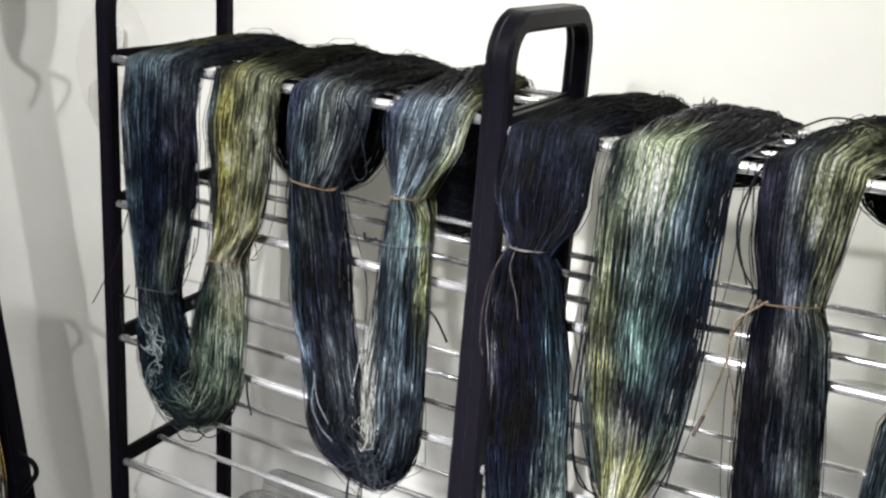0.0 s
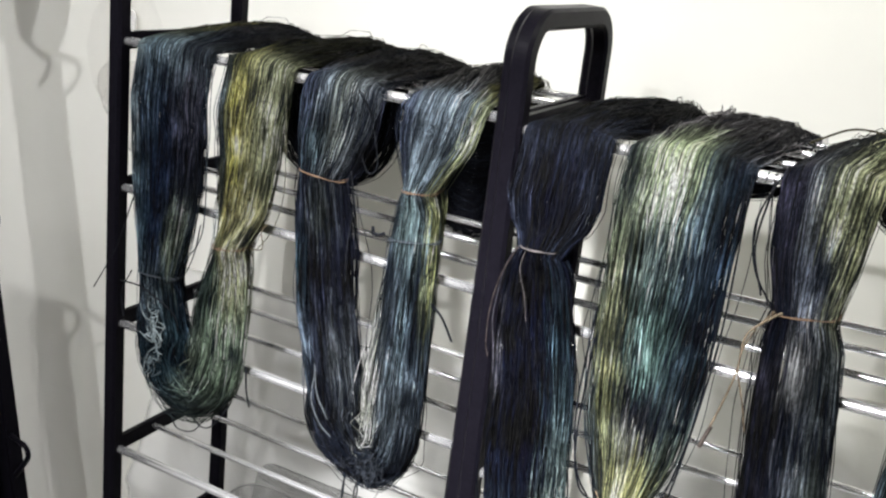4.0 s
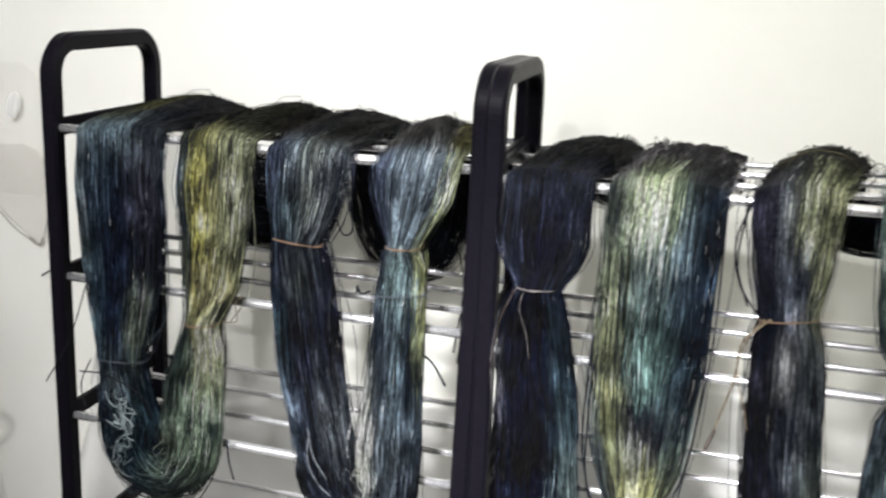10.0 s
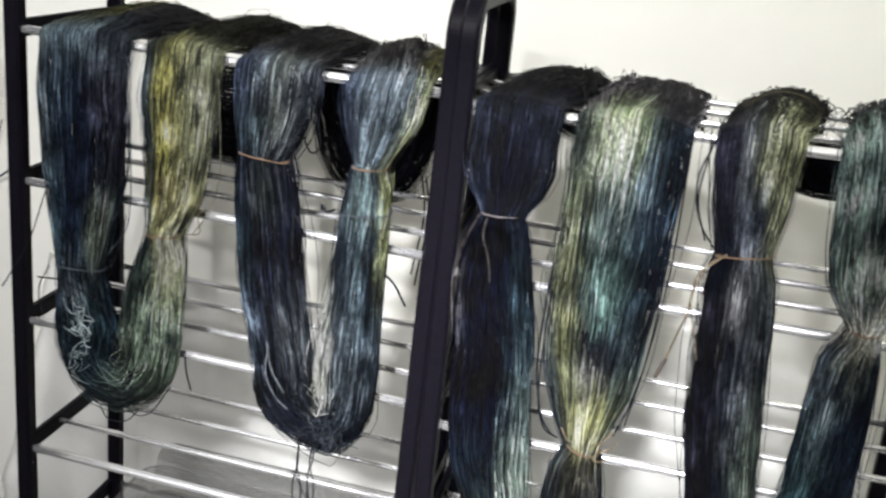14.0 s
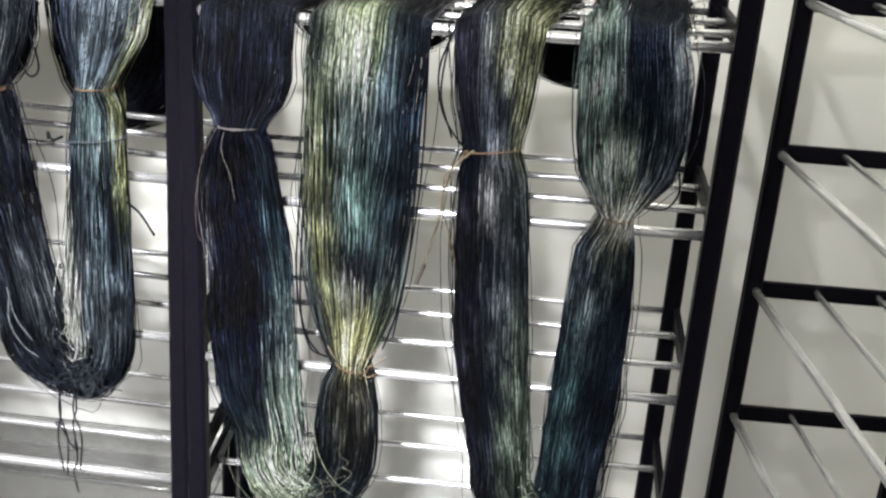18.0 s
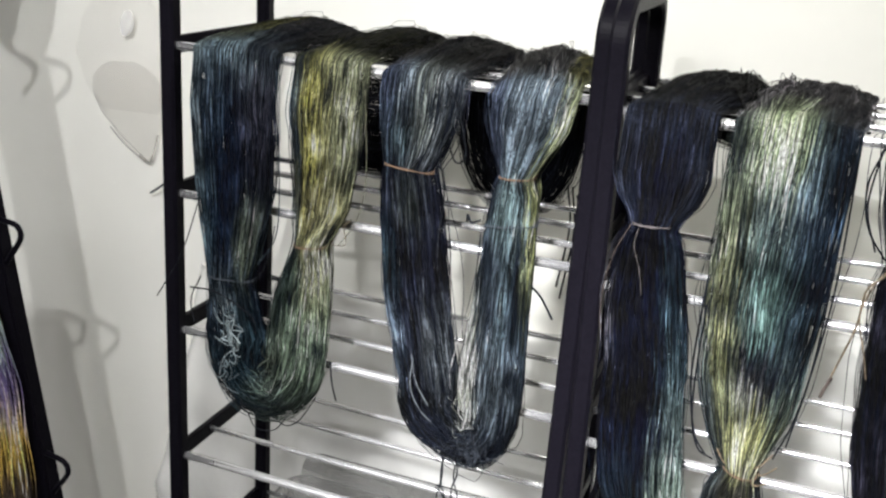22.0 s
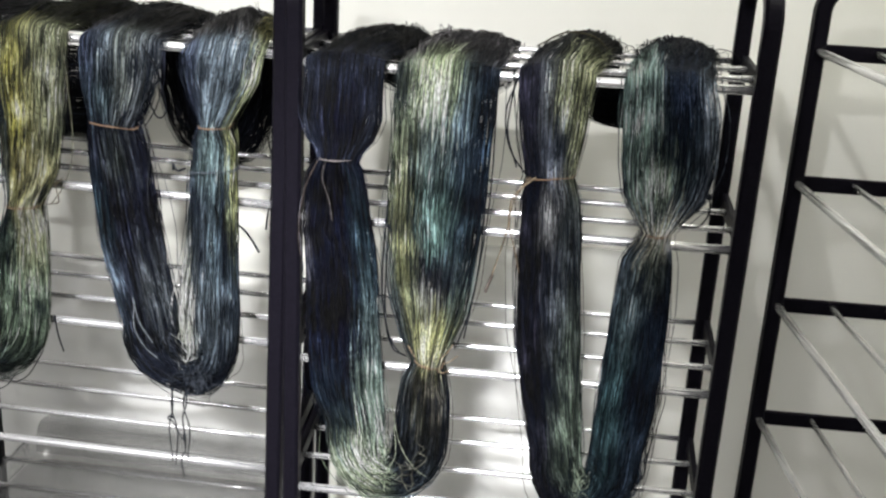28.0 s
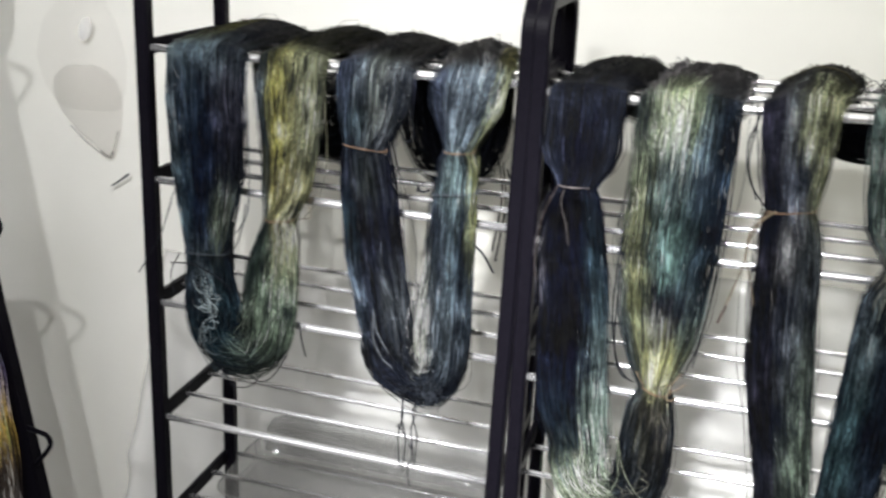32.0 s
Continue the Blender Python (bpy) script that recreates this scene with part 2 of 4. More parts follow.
def unseen_spot(eye, aim):
    lamp = thing("unseen_spotlight", "unseen white spotlight under the ceiling switched on", "spotlight", "track spotlights", look(eye, aim))
    bm = bmesh.new()
    bmesh.ops.create_cone(bm, cap_ends=False, segments=32, radius1=0.052, radius2=0.045, depth=0.12, matrix=Matrix.Translation((0, 0, 0.075)))
    bmesh.ops.create_cone(bm, cap_ends=True, segments=32, radius1=0.045, radius2=0.03, depth=0.02, matrix=Matrix.Translation((0, 0, 0.145)))
    part("housing", smooth_faces(bm), LAMP_RIM, lamp)
    bm = bmesh.new()
    bmesh.ops.create_cone(bm, cap_ends=True, segments=24, radius1=0.036, radius2=0.036, depth=0.004, matrix=Matrix.Translation((0, 0, 0.050)))
    part("lens", bm, DIFFUSER, lamp)
    up = look(eye, aim).inverted() @ Vector((eye[0], eye[1], CEILING))
    part_mesh("stem", tube_mesh("stem", [(np.array([(0, 0, 0.12), tuple(up)]), 0.009)], 12), LAMP_RIM, lamp)


for eye, aim, cone, watts, soft in LAMPS:
    unseen_spot(eye, aim)


def fill_panel(x, y):
    lamp = thing("fill_panel", "unseen flat panel added on the ceiling as fill light", "ceiling light", "ceiling panels", at=pose(x, y, CEILING))
    bm = box(bmesh.new(), -0.60, 0.60, -0.28, 0.28, -0.032, 0.0, 0.004)
    part("panel_frame", bm, LAMP_RIM, lamp)
    bm = box(bmesh.new(), -0.57, 0.57, -0.25, 0.25, -0.038, -0.034)
    part("diffuser", bm, PANEL, lamp)


for lx, ly, watts, tint in PANELS:
    fill_panel(lx, ly)

# ---- racks ----
TOP, STEP, TIERS = 1.30, 0.18, 7
DEEP = 0.228
ROD_Y = (0.0, 0.079, 0.156, DEEP)
HANDLE = 1.408


def frame_path():
    """Centre line of an end frame: up the front leg, over the handle, down the back leg."""
    y0, y1, r = -0.002, DEEP, 0.040
    top = HANDLE - 0.010
    pts = [(y0, 0.0), (y0, 0.5), (y0, 1.0), (y0, 1.25)]
    pts += [(y0 + r - r * math.cos(a), top - r + r * math.sin(a)) for a in np.linspace(0, math.pi / 2, 16)]
    pts += [(y1 - r + r * math.sin(a), top - r + r * math.cos(a)) for a in np.linspace(0, math.pi / 2, 16)]
    pts += [(y1, 1.25), (y1, 1.0), (y1, 0.5), (y1, 0.0)]
    return pts


def shoe_rack(label, length, at, width=0.020, lift=0.0, splay=0.0, toe=(0.0, 0.0), drop=(0.0, 0.0), sag=0.0):
    """Rods run from x = 0 to length; the end frames stand outside them.
    toe: how far the back of each end frame stands outward; drop: how far each end of the rods hangs down."""
    rack = thing("metal_rack", label, "rack", "black metal racks", at)

    def inward(z):
        return min(0.017, splay * max(0.0, TOP - z))

    def skew(bm, side):
        for v in bm.verts:
            out = toe[side] * max(0.0, min(1.1, v.co.y / DEEP))
            v.co.x += out if side else -out
            if side:
                v.co.x -= inward(v.co.z)
            if v.co.z > 0.3:
                v.co.z -= drop[side]
        return bm

    for side, x0 in ((0, -width), (1, length)):
        bm = skew(strip_sweep(bmesh.new(), frame_path(), x0, x0 + width, 0.021, 0.0035), side)
        fr = part("end_frame", bm, BLACK, rack, "black powder-coated end frame with a rounded handle")
        plate = length + 0.011 if side else -0.019
        for k in range(TIERS):
            z = TOP + lift - k * STEP
            bm = skew(box(bmesh.new(), plate, plate + 0.008, 0.0075, DEEP - 0.0095, z - 0.012, z + 0.009, 0.0015), side)
            part("crossbar", bm, BLACK, fr)
    for k in range(TIERS):
        z = TOP + lift - k * STEP
        for n, y in enumerate(ROD_Y):
            ends = (0.0, 0.0) if n in (0, 3) else (0.011, 0.011)
            f = y / DEEP
            xa, xb = -ends[0] - toe[0] * f, length + ends[1] + toe[1] * f - inward(z)
            run = [(xa + (xb - xa) * u, 0, -drop[0] * (1 - u) - drop[1] * u - (sag * 4 * u * (1 - u) if k == 0 else 0)) for u in (0.0, 0.25, 0.5, 0.75, 1.0)]
            rod = part_mesh("rod", tube_mesh("rod", [(np.array(run), 0.0054 if n == 0 else 0.0040)], 16), CHROME, rack)
            rod.location = (0, y, z)
    return rack


shoe_rack("black metal rack with chrome rods holding two yarn skeins", 0.500, pose(-0.003, 0.0, 0.0), splay=0.019, toe=(0.012, -0.010), drop=(0.0, 0.0055), sag=0.001)
shoe_rack("black metal rack with chrome rods standing beside its twin", 0.490, pose(0.538, -0.029, 0.0), lift=-0.003, toe=(0.012, 0.008), drop=(0.0045, 0.0), sag=0.0015)
shoe_rack("empty black metal rack with chrome rods near the wall", 0.60, pose(1.157, 0.262, 0.0, 0, 0, -84), lift=0.008, toe=(-0.016, -0.010))

# ---- yarn skeins ----


def lerp_table(rows, z):
    """Values at z from rows (z, value, ...), z falling."""
    rows = np.array(rows)[::-1]
    return [np.interp(z, rows[:, 0], rows[:, c]) for c in range(1, rows.shape[1])]


DEPTH = 1.2


def dye_at(leg, z, a, rng_shift):
    """Dye colour of points at height z and place a (-1..1) across a leg: a base colour and soft patches of others."""
    base, zones = leg["base"], leg["zones"]
    weight = np.full(z.shape, 0.35)
    out = np.array(base)[None] * weight[:, None]
    for zc, ac, rz, ra, col, *strong in zones:
        w = (strong[0] if strong else 1.0) * np.exp(-(((z - zc + rng_shift[0]) / rz) ** 2) - ((a - ac + rng_shift[1]) / ra) ** 2) * 2.2
        out = out + np.array(col)[None] * w[:, None]
        weight = weight + w
    col = out / weight[:, None]
    lum = (col @ np.array((0.3, 0.6, 0.1)))[:, None]
    return DEPTH * (0.94 * col + 0.06 * lum) * np.array((0.97, 1.0, 1.06)) * (lum / 0.5) ** 0.55


def streak(rng, n, knots):
    """A smooth random run of n values, about one knot every few points."""
    k = rng.normal(0, 1, knots)
    return np.interp(np.linspace(0, knots - 1, n), np.arange(knots), k)


def patchy(phases, a, z):
    """Soft blotches shared by neighbouring strands."""
    out = np.zeros_like(z)
    for m, (p, q, r) in enumerate(phases):
        out = out + np.sin(a * (2.0 + 1.7 * m) * (1 if m % 2 else -1) + z * (45 + 38 * m) + p) * np.sin(a * (1.3 + m) + q) / (1 + 0.35 * m)
    return out


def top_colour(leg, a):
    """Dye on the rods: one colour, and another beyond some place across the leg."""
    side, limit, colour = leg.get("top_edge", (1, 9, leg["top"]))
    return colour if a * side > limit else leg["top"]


def leg_offsets(leg, z):
    c, w = lerp_table(leg["shape"], z)
    return c, w


def yarn_skein(label, y_front, left, right, z_join, drop, back_drop, strands, seed, top_thick=0.022, lean=0.0, droop=0.006, sink=0.0):
    """A skein laid double over the top tier: two legs and a bend in front, a short bend behind the rack.
    Each leg's shape: rows of (height, middle, width); a runs from -1 to 1 across it."""
    rng = np.random.default_rng(seed)
    skein = thing("yarn_skein", label, "yarn skein", "skeins on the racks")
    phases = rng.uniform(0, 6.28, (4, 3))
    inner, inner_dye = [], []
    z_over = TOP + 0.0054 - sink
    zs = np.linspace(TOP - 0.004 - sink, z_join, 36)
    y_back = y_front + 0.012 + ROD_Y[-1] + 0.008
    locks = rng.uniform(0, 6.28, (14, 6)), rng.normal(0, 1, (14, 6))
    for n in range(strands):
        while True:
            a, b = rng.uniform(-1, 1, 2)
            if a * a * 0.9 + b * b <= 1:
                break
        if n < 500:
            b = -math.sqrt(1 - a * a * 0.9) * rng.uniform(0.86, 1.0)
        stray = rng.random() < 0.05
        if stray:
            a *= 1.16
        lock = int(np.clip((a + 1) * 7 + rng.normal(0, 0.7), 0, 13))
        ph, am = rng.uniform(0, 6.28, 6), rng.normal(0, 2.4 if stray else 1.0, 6)
        lp, la = locks[0][lock], locks[1][lock]
        fall = abs(rng.normal(0, 1)) * droop * (1 + (a > 0.4))

        layer = top_thick * (0.08 + 0.92 * math.sqrt(max(0.0, 1 - min(1.0, a * a))) * (1 - b) / 2)

        def leg_points(leg, flip):
            aa = a if not flip else -a
            c, w = leg_offsets(leg, zs)
            calm = np.clip((zs[0] - zs) / 0.05, 0, 1)
            wav = aa + calm * (0.034 * am[0] * np.sin(zs * 11 + ph[0]) + 0.012 * am[1] * np.sin(zs * 37 + ph[1]) + 0.035 * la[0] * np.sin(zs * 13 + lp[0]) + 0.012 * la[1] * np.sin(zs * 41 + lp[1]))
            thick = np.clip(0.0019 / w, 0.016, 0.05)
            x = c + wav * w / 2 + calm * 0.0003 * am[2] * np.sin(zs * 75 + ph[2])
            y = y_front - 0.005 - thick * 0.25 + (b * 0.5) * thick + 0.0010 * am[3] * np.sin(zs * 50 + ph[3]) + 0.0022 * la[3] * np.sin(zs * 23 + lp[3])
            y = y * calm + (y_front + 0.010 - 0.0075 - layer * 0.6) * (1 - calm)
            return np.c_[x, y, zs], np.clip(wav, -1.2, 1.2)

        L, aL = leg_points(left, False)
        R, aR = leg_points(right, True)
        # the bend at the bottom
        cl, wl = leg_offsets(left, np.array([z_join]))
        cr, wr = leg_offsets(right, np.array([z_join]))
        th = np.linspace(0, math.pi, 14)[1:-1]
        p0, p1 = L[-1], R[-1]
        mid, half = (p0 + p1) / 2, (p1[0] - p0[0]) / 2
        deep = drop - (a + 1) / 2 * min(drop * 0.75, (wl[0] + wr[0]) / 2 * 0.8) + fall
        U = np.c_[mid[0] - half * np.cos(th) + lean * np.sin(th) ** 2 + np.sin(th) * (0.0025 * am[3] * np.sin(th * 4 + ph[3]) + 0.004 * la[4]), p0[1] + (p1[1] - p0[1]) * th / math.pi + 0.004 * am[4] * np.sin(th * 2 + ph[4]), z_join - deep * np.sin(th) ** 0.8 + np.sin(th) * (0.0025 * am[5] * np.sin(th * 5 + ph[5]) + 0.004 * la[5] * np.sin(th * 3 + lp[5]))]

        def over_points(leg, flip):
            """From the top of a leg back over the rods and down behind."""
            aa = a if not flip else -a
            c, w = leg_offsets(leg, np.array([z_over]))
            c, w = c[0], w[0]
            arc = np.linspace(0.3, math.pi / 2, 4)
            rr = 0.0075 + layer * 0.6
            yc = y_front + 0.010
            ys = np.concatenate([yc - rr * np.cos(arc), np.linspace(yc + 0.025, y_back - 0.02, 9), [y_back - 0.008, y_back, y_back + 0.003]])
            f = np.clip((ys - yc) / (y_back - yc), 0, 1)
            still = np.clip(f / 0.25, 0, 1)
            zt = z_over + 0.001 + layer * (0.58 + 0.42 * np.sin(np.clip(f * 0.9, 0, 1) * math.pi)) + still * (0.0020 * am[0] * np.sin(ys * 45 + ph[1]) + 0.0026 * la[0] * np.sin(ys * 26 + lp[1]))
            zt[:4] = TOP - 0.002 - sink + rr * np.sin(arc)
            zt[-3:] = z_over + np.array([0.004, -0.006, -0.02]) + layer * 0.3
            x = c + aa * w / 2 * (1 - 0.10 * f) + leg["drift"] * f + still * (0.004 * am[1] * np.sin(ys * 22 + ph[2]) + 0.004 * la[2] * np.sin(ys * 19 + lp[2]) + 0.0020 * am[2] * np.sin(ys * 70 + ph[3]))
            return np.c_[x, ys, zt]

        OL, OR = over_points(left, False), over_points(right, True)
        q0, q1 = OL[-1], OR[-1]
        tb = np.linspace(0, math.pi, 12)[1:-1]
        midb, halfb = (q0 + q1) / 2, (q1[0] - q0[0]) / 2
        deepb = (back_drop - (a + 1) / 2 * 0.03 + fall * 0.5) * (1 - 0.75 * rng.random() ** 2.2)
        B = np.c_[midb[0] - halfb * np.cos(tb), np.full(len(tb), q0[1]) + 0.012 * b + 0.010, q0[2] - deepb * np.sin(tb) ** 0.55]
        loop = np.concatenate([OL[::-1], L, U, R[::-1], OR, B[::-1]])
        sh = rng.normal(0, 1, 2) * (0.014, 0.11)
        tone = np.exp(rng.normal(0.22, 0.50)) * (0.28 if rng.random() < 0.28 else 1.0)
        cL = dye_at(left, zs, aL, sh)
        cR = dye_at(right, zs, aR, sh)
        mixu = np.clip((th / math.pi - 0.30) / 0.32, 0, 1)[:, None]
        cU = dye_at(left, U[:, 2], np.full(len(th), a), sh) * (1 - mixu) + dye_at(right, U[:, 2], np.full(len(th), -a), sh) * mixu
        # near-black for every back bend: shade behind the rack put into the colour
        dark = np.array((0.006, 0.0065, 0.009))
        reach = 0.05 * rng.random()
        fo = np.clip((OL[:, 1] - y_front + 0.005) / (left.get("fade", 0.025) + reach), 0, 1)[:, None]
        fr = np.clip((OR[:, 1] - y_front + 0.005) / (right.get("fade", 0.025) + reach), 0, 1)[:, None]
        # dark-dyed tops, their colour cut to a tenth against the strong overhead spots
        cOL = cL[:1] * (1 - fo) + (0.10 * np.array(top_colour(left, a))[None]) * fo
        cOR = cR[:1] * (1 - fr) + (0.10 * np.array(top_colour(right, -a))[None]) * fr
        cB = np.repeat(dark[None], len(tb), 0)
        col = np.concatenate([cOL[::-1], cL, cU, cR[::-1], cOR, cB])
        across = np.concatenate([np.full(len(OL), a), aL, np.full(len(th), a), -aR[::-1], np.full(len(OR), a), np.full(len(tb), a)])
        wob = np.exp(0.48 * streak(rng, len(col), 48) + 0.62 * patchy(phases, across, loop[:, 2]))
        night = np.clip((streak(rng, len(col), 16) - 0.35 - 0.55 * patchy(phases[::-1], across, loop[:, 2])) * 2.2, 0, 0.92)[:, None]
        col = col * tone * wob[:, None]
        col = np.clip(col * (1 - night) + np.array((0.0036, 0.0050, 0.0090)) * night, 0.0042, 0.36)
        if n < 290:
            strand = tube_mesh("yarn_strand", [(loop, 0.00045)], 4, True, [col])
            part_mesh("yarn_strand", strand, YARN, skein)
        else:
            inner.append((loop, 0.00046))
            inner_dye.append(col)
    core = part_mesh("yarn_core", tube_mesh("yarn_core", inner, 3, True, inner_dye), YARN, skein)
    tagged(core, kind="stuff")
    for leg, flip in ((left, False), (right, True)):
        for zt, tilt, mat, name_label in leg["ties"]:
            c, w = leg_offsets(leg, np.array([zt]))
            tie_ring(skein, c[0], y_front - 0.008 - min(0.05, 0.0019 / w[0]) * 0.25, zt, w[0] * 0.54, np.clip(0.0019 / w[0], 0.016, 0.05) * 0.56, tilt, mat, name_label)
    return skein


def tie_ring(skein, cx, cy, cz, rx, ry, tilt, material, label):
    an = np.linspace(0, 2 * math.pi, 28, endpoint=False)
    rings = []
    for off, rad in ((0.0, 0.00046), (0.0010, 0.00040), (0.0004, 0.00034)):
        pts = np.c_[cx + rx * np.cos(an), cy + ry * np.sin(an), cz + off + tilt * np.cos(an) + 0.0009 * np.sin(an * 3 + 900 * off) + 0.0006 * np.sin(an * 5 + 2000 * off)]
        rings.append((pts, rad))
    part_mesh("tie_thread", tube_mesh("tie_thread", rings, 6, True), material, skein, label)


TAN, INK = "tan cotton tie thread", "dark tie thread"
A_LEFT = {
    "fade": 0.08,
    "shape": [(1.32, 0.081, 0.115), (1.22, 0.087, 0.115), (1.15, 0.088, 0.106), (1.08, 0.087, 0.078), (1.037, 0.087, 0.060), (1.0, 0.090, 0.068), (0.96, 0.092, 0.086)],
    "base": (0.026, 0.038, 0.060), "top": (0.07, 0.065, 0.08), "drift": -0.012, "top_edge": (-1, 0.0, (0.62, 0.60, 0.24)),
    "zones": [(1.31, -0.3, 0.03, 0.9, (0.12, 0.16, 0.16)), (1.21, -0.95, 0.12, 0.22, (0.16, 0.20, 0.21)), (1.24, -0.4, 0.05, 0.3, (0.06, 0.09, 0.12)), (1.19, -0.15, 0.09, 0.4, (0.014, 0.026, 0.062)), (1.23, 0.6, 0.08, 0.35, (0.045, 0.042, 0.055)), (1.085, 0.6, 0.035, 0.28, (0.12, 0.14, 0.09)), (1.12, -0.8, 0.05, 0.25, (0.05, 0.09, 0.11)), (1.00, -0.1, 0.03, 0.35, (0.15, 0.19, 0.20)), (0.95, 0.5, 0.05, 0.5, (0.025, 0.05, 0.06)), (0.90, -0.3, 0.05, 0.7, (0.02, 0.04, 0.05))],
    "ties": [(1.037, 0.002, DARK_TIE, INK)],
}
A_RIGHT = {
    "fade": 0.015,
    "shape": [(1.32, 0.206, 0.094), (1.27, 0.208, 0.092), (1.206, 0.210, 0.080), (1.14, 0.206, 0.066), (1.10, 0.200, 0.038), (1.07, 0.194, 0.054), (1.03, 0.184, 0.072), (0.96, 0.176, 0.080)],
    "base": (0.10, 0.11, 0.07), "top": (0.09, 0.09, 0.055), "drift": 0.0,
    "zones": [(1.23, -1.0, 0.14, 0.22, (0.05, 0.07, 0.09), 1.6), (1.30, 0.1, 0.018, 0.9, (0.06, 0.065, 0.04), 1.5), (1.23, -0.4, 0.08, 0.28, (0.32, 0.285, 0.05)), (1.22, 0.1, 0.10, 0.25, (0.24, 0.23, 0.10)), (1.24, 0.55, 0.08, 0.35, (0.31, 0.32, 0.18)), (1.14, 0.0, 0.03, 0.7, (0.28, 0.24, 0.09)), (1.06, 0.45, 0.045, 0.35, (0.52, 0.52, 0.28)), (1.05, -0.6, 0.06, 0.4, (0.04, 0.065, 0.055)), (0.98, 0.4, 0.05, 0.6, (0.19, 0.26, 0.17)), (0.89, 0.0, 0.035, 1.0, (0.04, 0.055, 0.05))],
    "ties": [(1.10, 0.001, TIE, TAN)],
}
B_LEFT = {
    "shape": [(1.32, 0.316, 0.096), (1.28, 0.315, 0.096), (1.25, 0.317, 0.085), (1.223, 0.315, 0.070), (1.205, 0.313, 0.055), (1.19, 0.313, 0.062), (1.15, 0.316, 0.072), (1.06, 0.328, 0.082), (0.98, 0.344, 0.082), (0.95, 0.350, 0.076)],
    "base": (0.024, 0.027, 0.043), "top": (0.06, 0.055, 0.055), "drift": -0.012,
    "zones": [(1.27, -0.75, 0.05, 0.3, (0.045, 0.055, 0.085)), (1.27, -0.2, 0.05, 0.3, (0.10, 0.12, 0.13)), (1.28, 0.15, 0.045, 0.2, (0.14, 0.15, 0.115)), (1.26, 0.6, 0.05, 0.3, (0.09, 0.10, 0.10)), (1.12, 0.2, 0.08, 0.9, (0.015, 0.016, 0.029)), (1.24, -0.5, 0.02, 0.4, (0.045, 0.085, 0.085)), (1.10, -0.7, 0.03, 0.3, (0.03, 0.06, 0.07)), (1.16, 0.1, 0.03, 0.4, (0.06, 0.07, 0.05)), (1.02, -0.9, 0.05, 0.25, (0.10, 0.13, 0.16)), (1.01, 0.5, 0.05, 0.4, (0.09, 0.10, 0.10)), (0.89, 0.0, 0.04, 1.0, (0.014, 0.017, 0.026))],
    "ties": [(1.205, -0.002, TIE, TAN)],
}
B_RIGHT = {
    "shape": [(1.32, 0.448, 0.090), (1.29, 0.440, 0.090), (1.26, 0.439, 0.082), (1.233, 0.438, 0.054), (1.214, 0.437, 0.036), (1.193, 0.435, 0.050), (1.15, 0.431, 0.056), (1.06, 0.428, 0.060), (0.98, 0.424, 0.070), (0.95, 0.424, 0.070)],
    "base": (0.045, 0.060, 0.075), "top": (0.22, 0.21, 0.21), "drift": -0.045, "top_edge": (1, 0.55, (0.24, 0.23, 0.08)),
    "zones": [(1.275, -0.1, 0.04, 0.5, (0.135, 0.165, 0.185)), (1.26, 0.9, 0.05, 0.14, (0.30, 0.32, 0.15)), (1.26, -0.95, 0.06, 0.2, (0.05, 0.06, 0.10)), (1.15, 0.95, 0.05, 0.18, (0.28, 0.29, 0.10)), (1.17, -0.1, 0.035, 0.4, (0.15, 0.21, 0.20)), (1.10, -0.5, 0.06, 0.4, (0.04, 0.05, 0.06)), (1.07, 0.15, 0.06, 0.18, (0.13, 0.18, 0.20)), (1.06, 0.6, 0.07, 0.3, (0.018, 0.028, 0.04)), (0.97, -0.95, 0.05, 0.25, (0.60, 0.60, 0.48), 2.5), (0.98, 0.2, 0.05, 0.5, (0.10, 0.12, 0.13)), (0.89, 0.2, 0.045, 1.0, (0.012, 0.014, 0.022))],
    "ties": [(1.214, 0.001, TIE, TAN), (1.160, 0.004, DARK_TIE, INK)],
}
C_LEFT = {
    "fade": 0.09,
    "shape": [(1.32, 0.587, 0.090), (1.27, 0.586, 0.089), (1.24, 0.586, 0.088), (1.218, 0.586, 0.076), (1.204, 0.586, 0.054), (1.196, 0.586, 0.040), (1.175, 0.583, 0.062), (1.11, 0.585, 0.080), (1.04, 0.593, 0.086), (0.97, 0.596, 0.093), (0.91, 0.601, 0.088), (0.86, 0.614, 0.074)],
    "base": (0.008, 0.011, 0.027), "top": (0.012, 0.011, 0.016), "drift": 0.022, "top_edge": (-1, 0.55, (0.14, 0.13, 0.08)),
    "zones": [(1.300, 0.0, 0.014, 0.9, (0.05, 0.06, 0.09)), (1.25, 0.8, 0.05, 0.2, (0.035, 0.04, 0.055)), (1.26, -0.8, 0.05, 0.25, (0.045, 0.05, 0.07)), (1.25, 0.1, 0.05, 0.5, (0.009, 0.010, 0.024), 1.5), (1.06, 0.75, 0.07, 0.22, (0.040, 0.068, 0.080)), (0.97, 0.80, 0.05, 0.24, (0.16, 0.21, 0.19)), (0.88, 0.70, 0.06, 0.30, (0.23, 0.30, 0.23)), (0.80, 0.2, 0.04, 0.8, (0.40, 0.46, 0.27), 1.4), (1.0, -0.4, 0.15, 0.5, (0.009, 0.012, 0.030), 1.4), (1.08, -1.0, 0.04, 0.14, (0.17, 0.16, 0.17)), (0.88, -0.4, 0.06, 0.35, (0.05, 0.08, 0.09))],
    "ties": [(1.196, 0.001, PALE_TIE, "thin grey tie thread")],
}
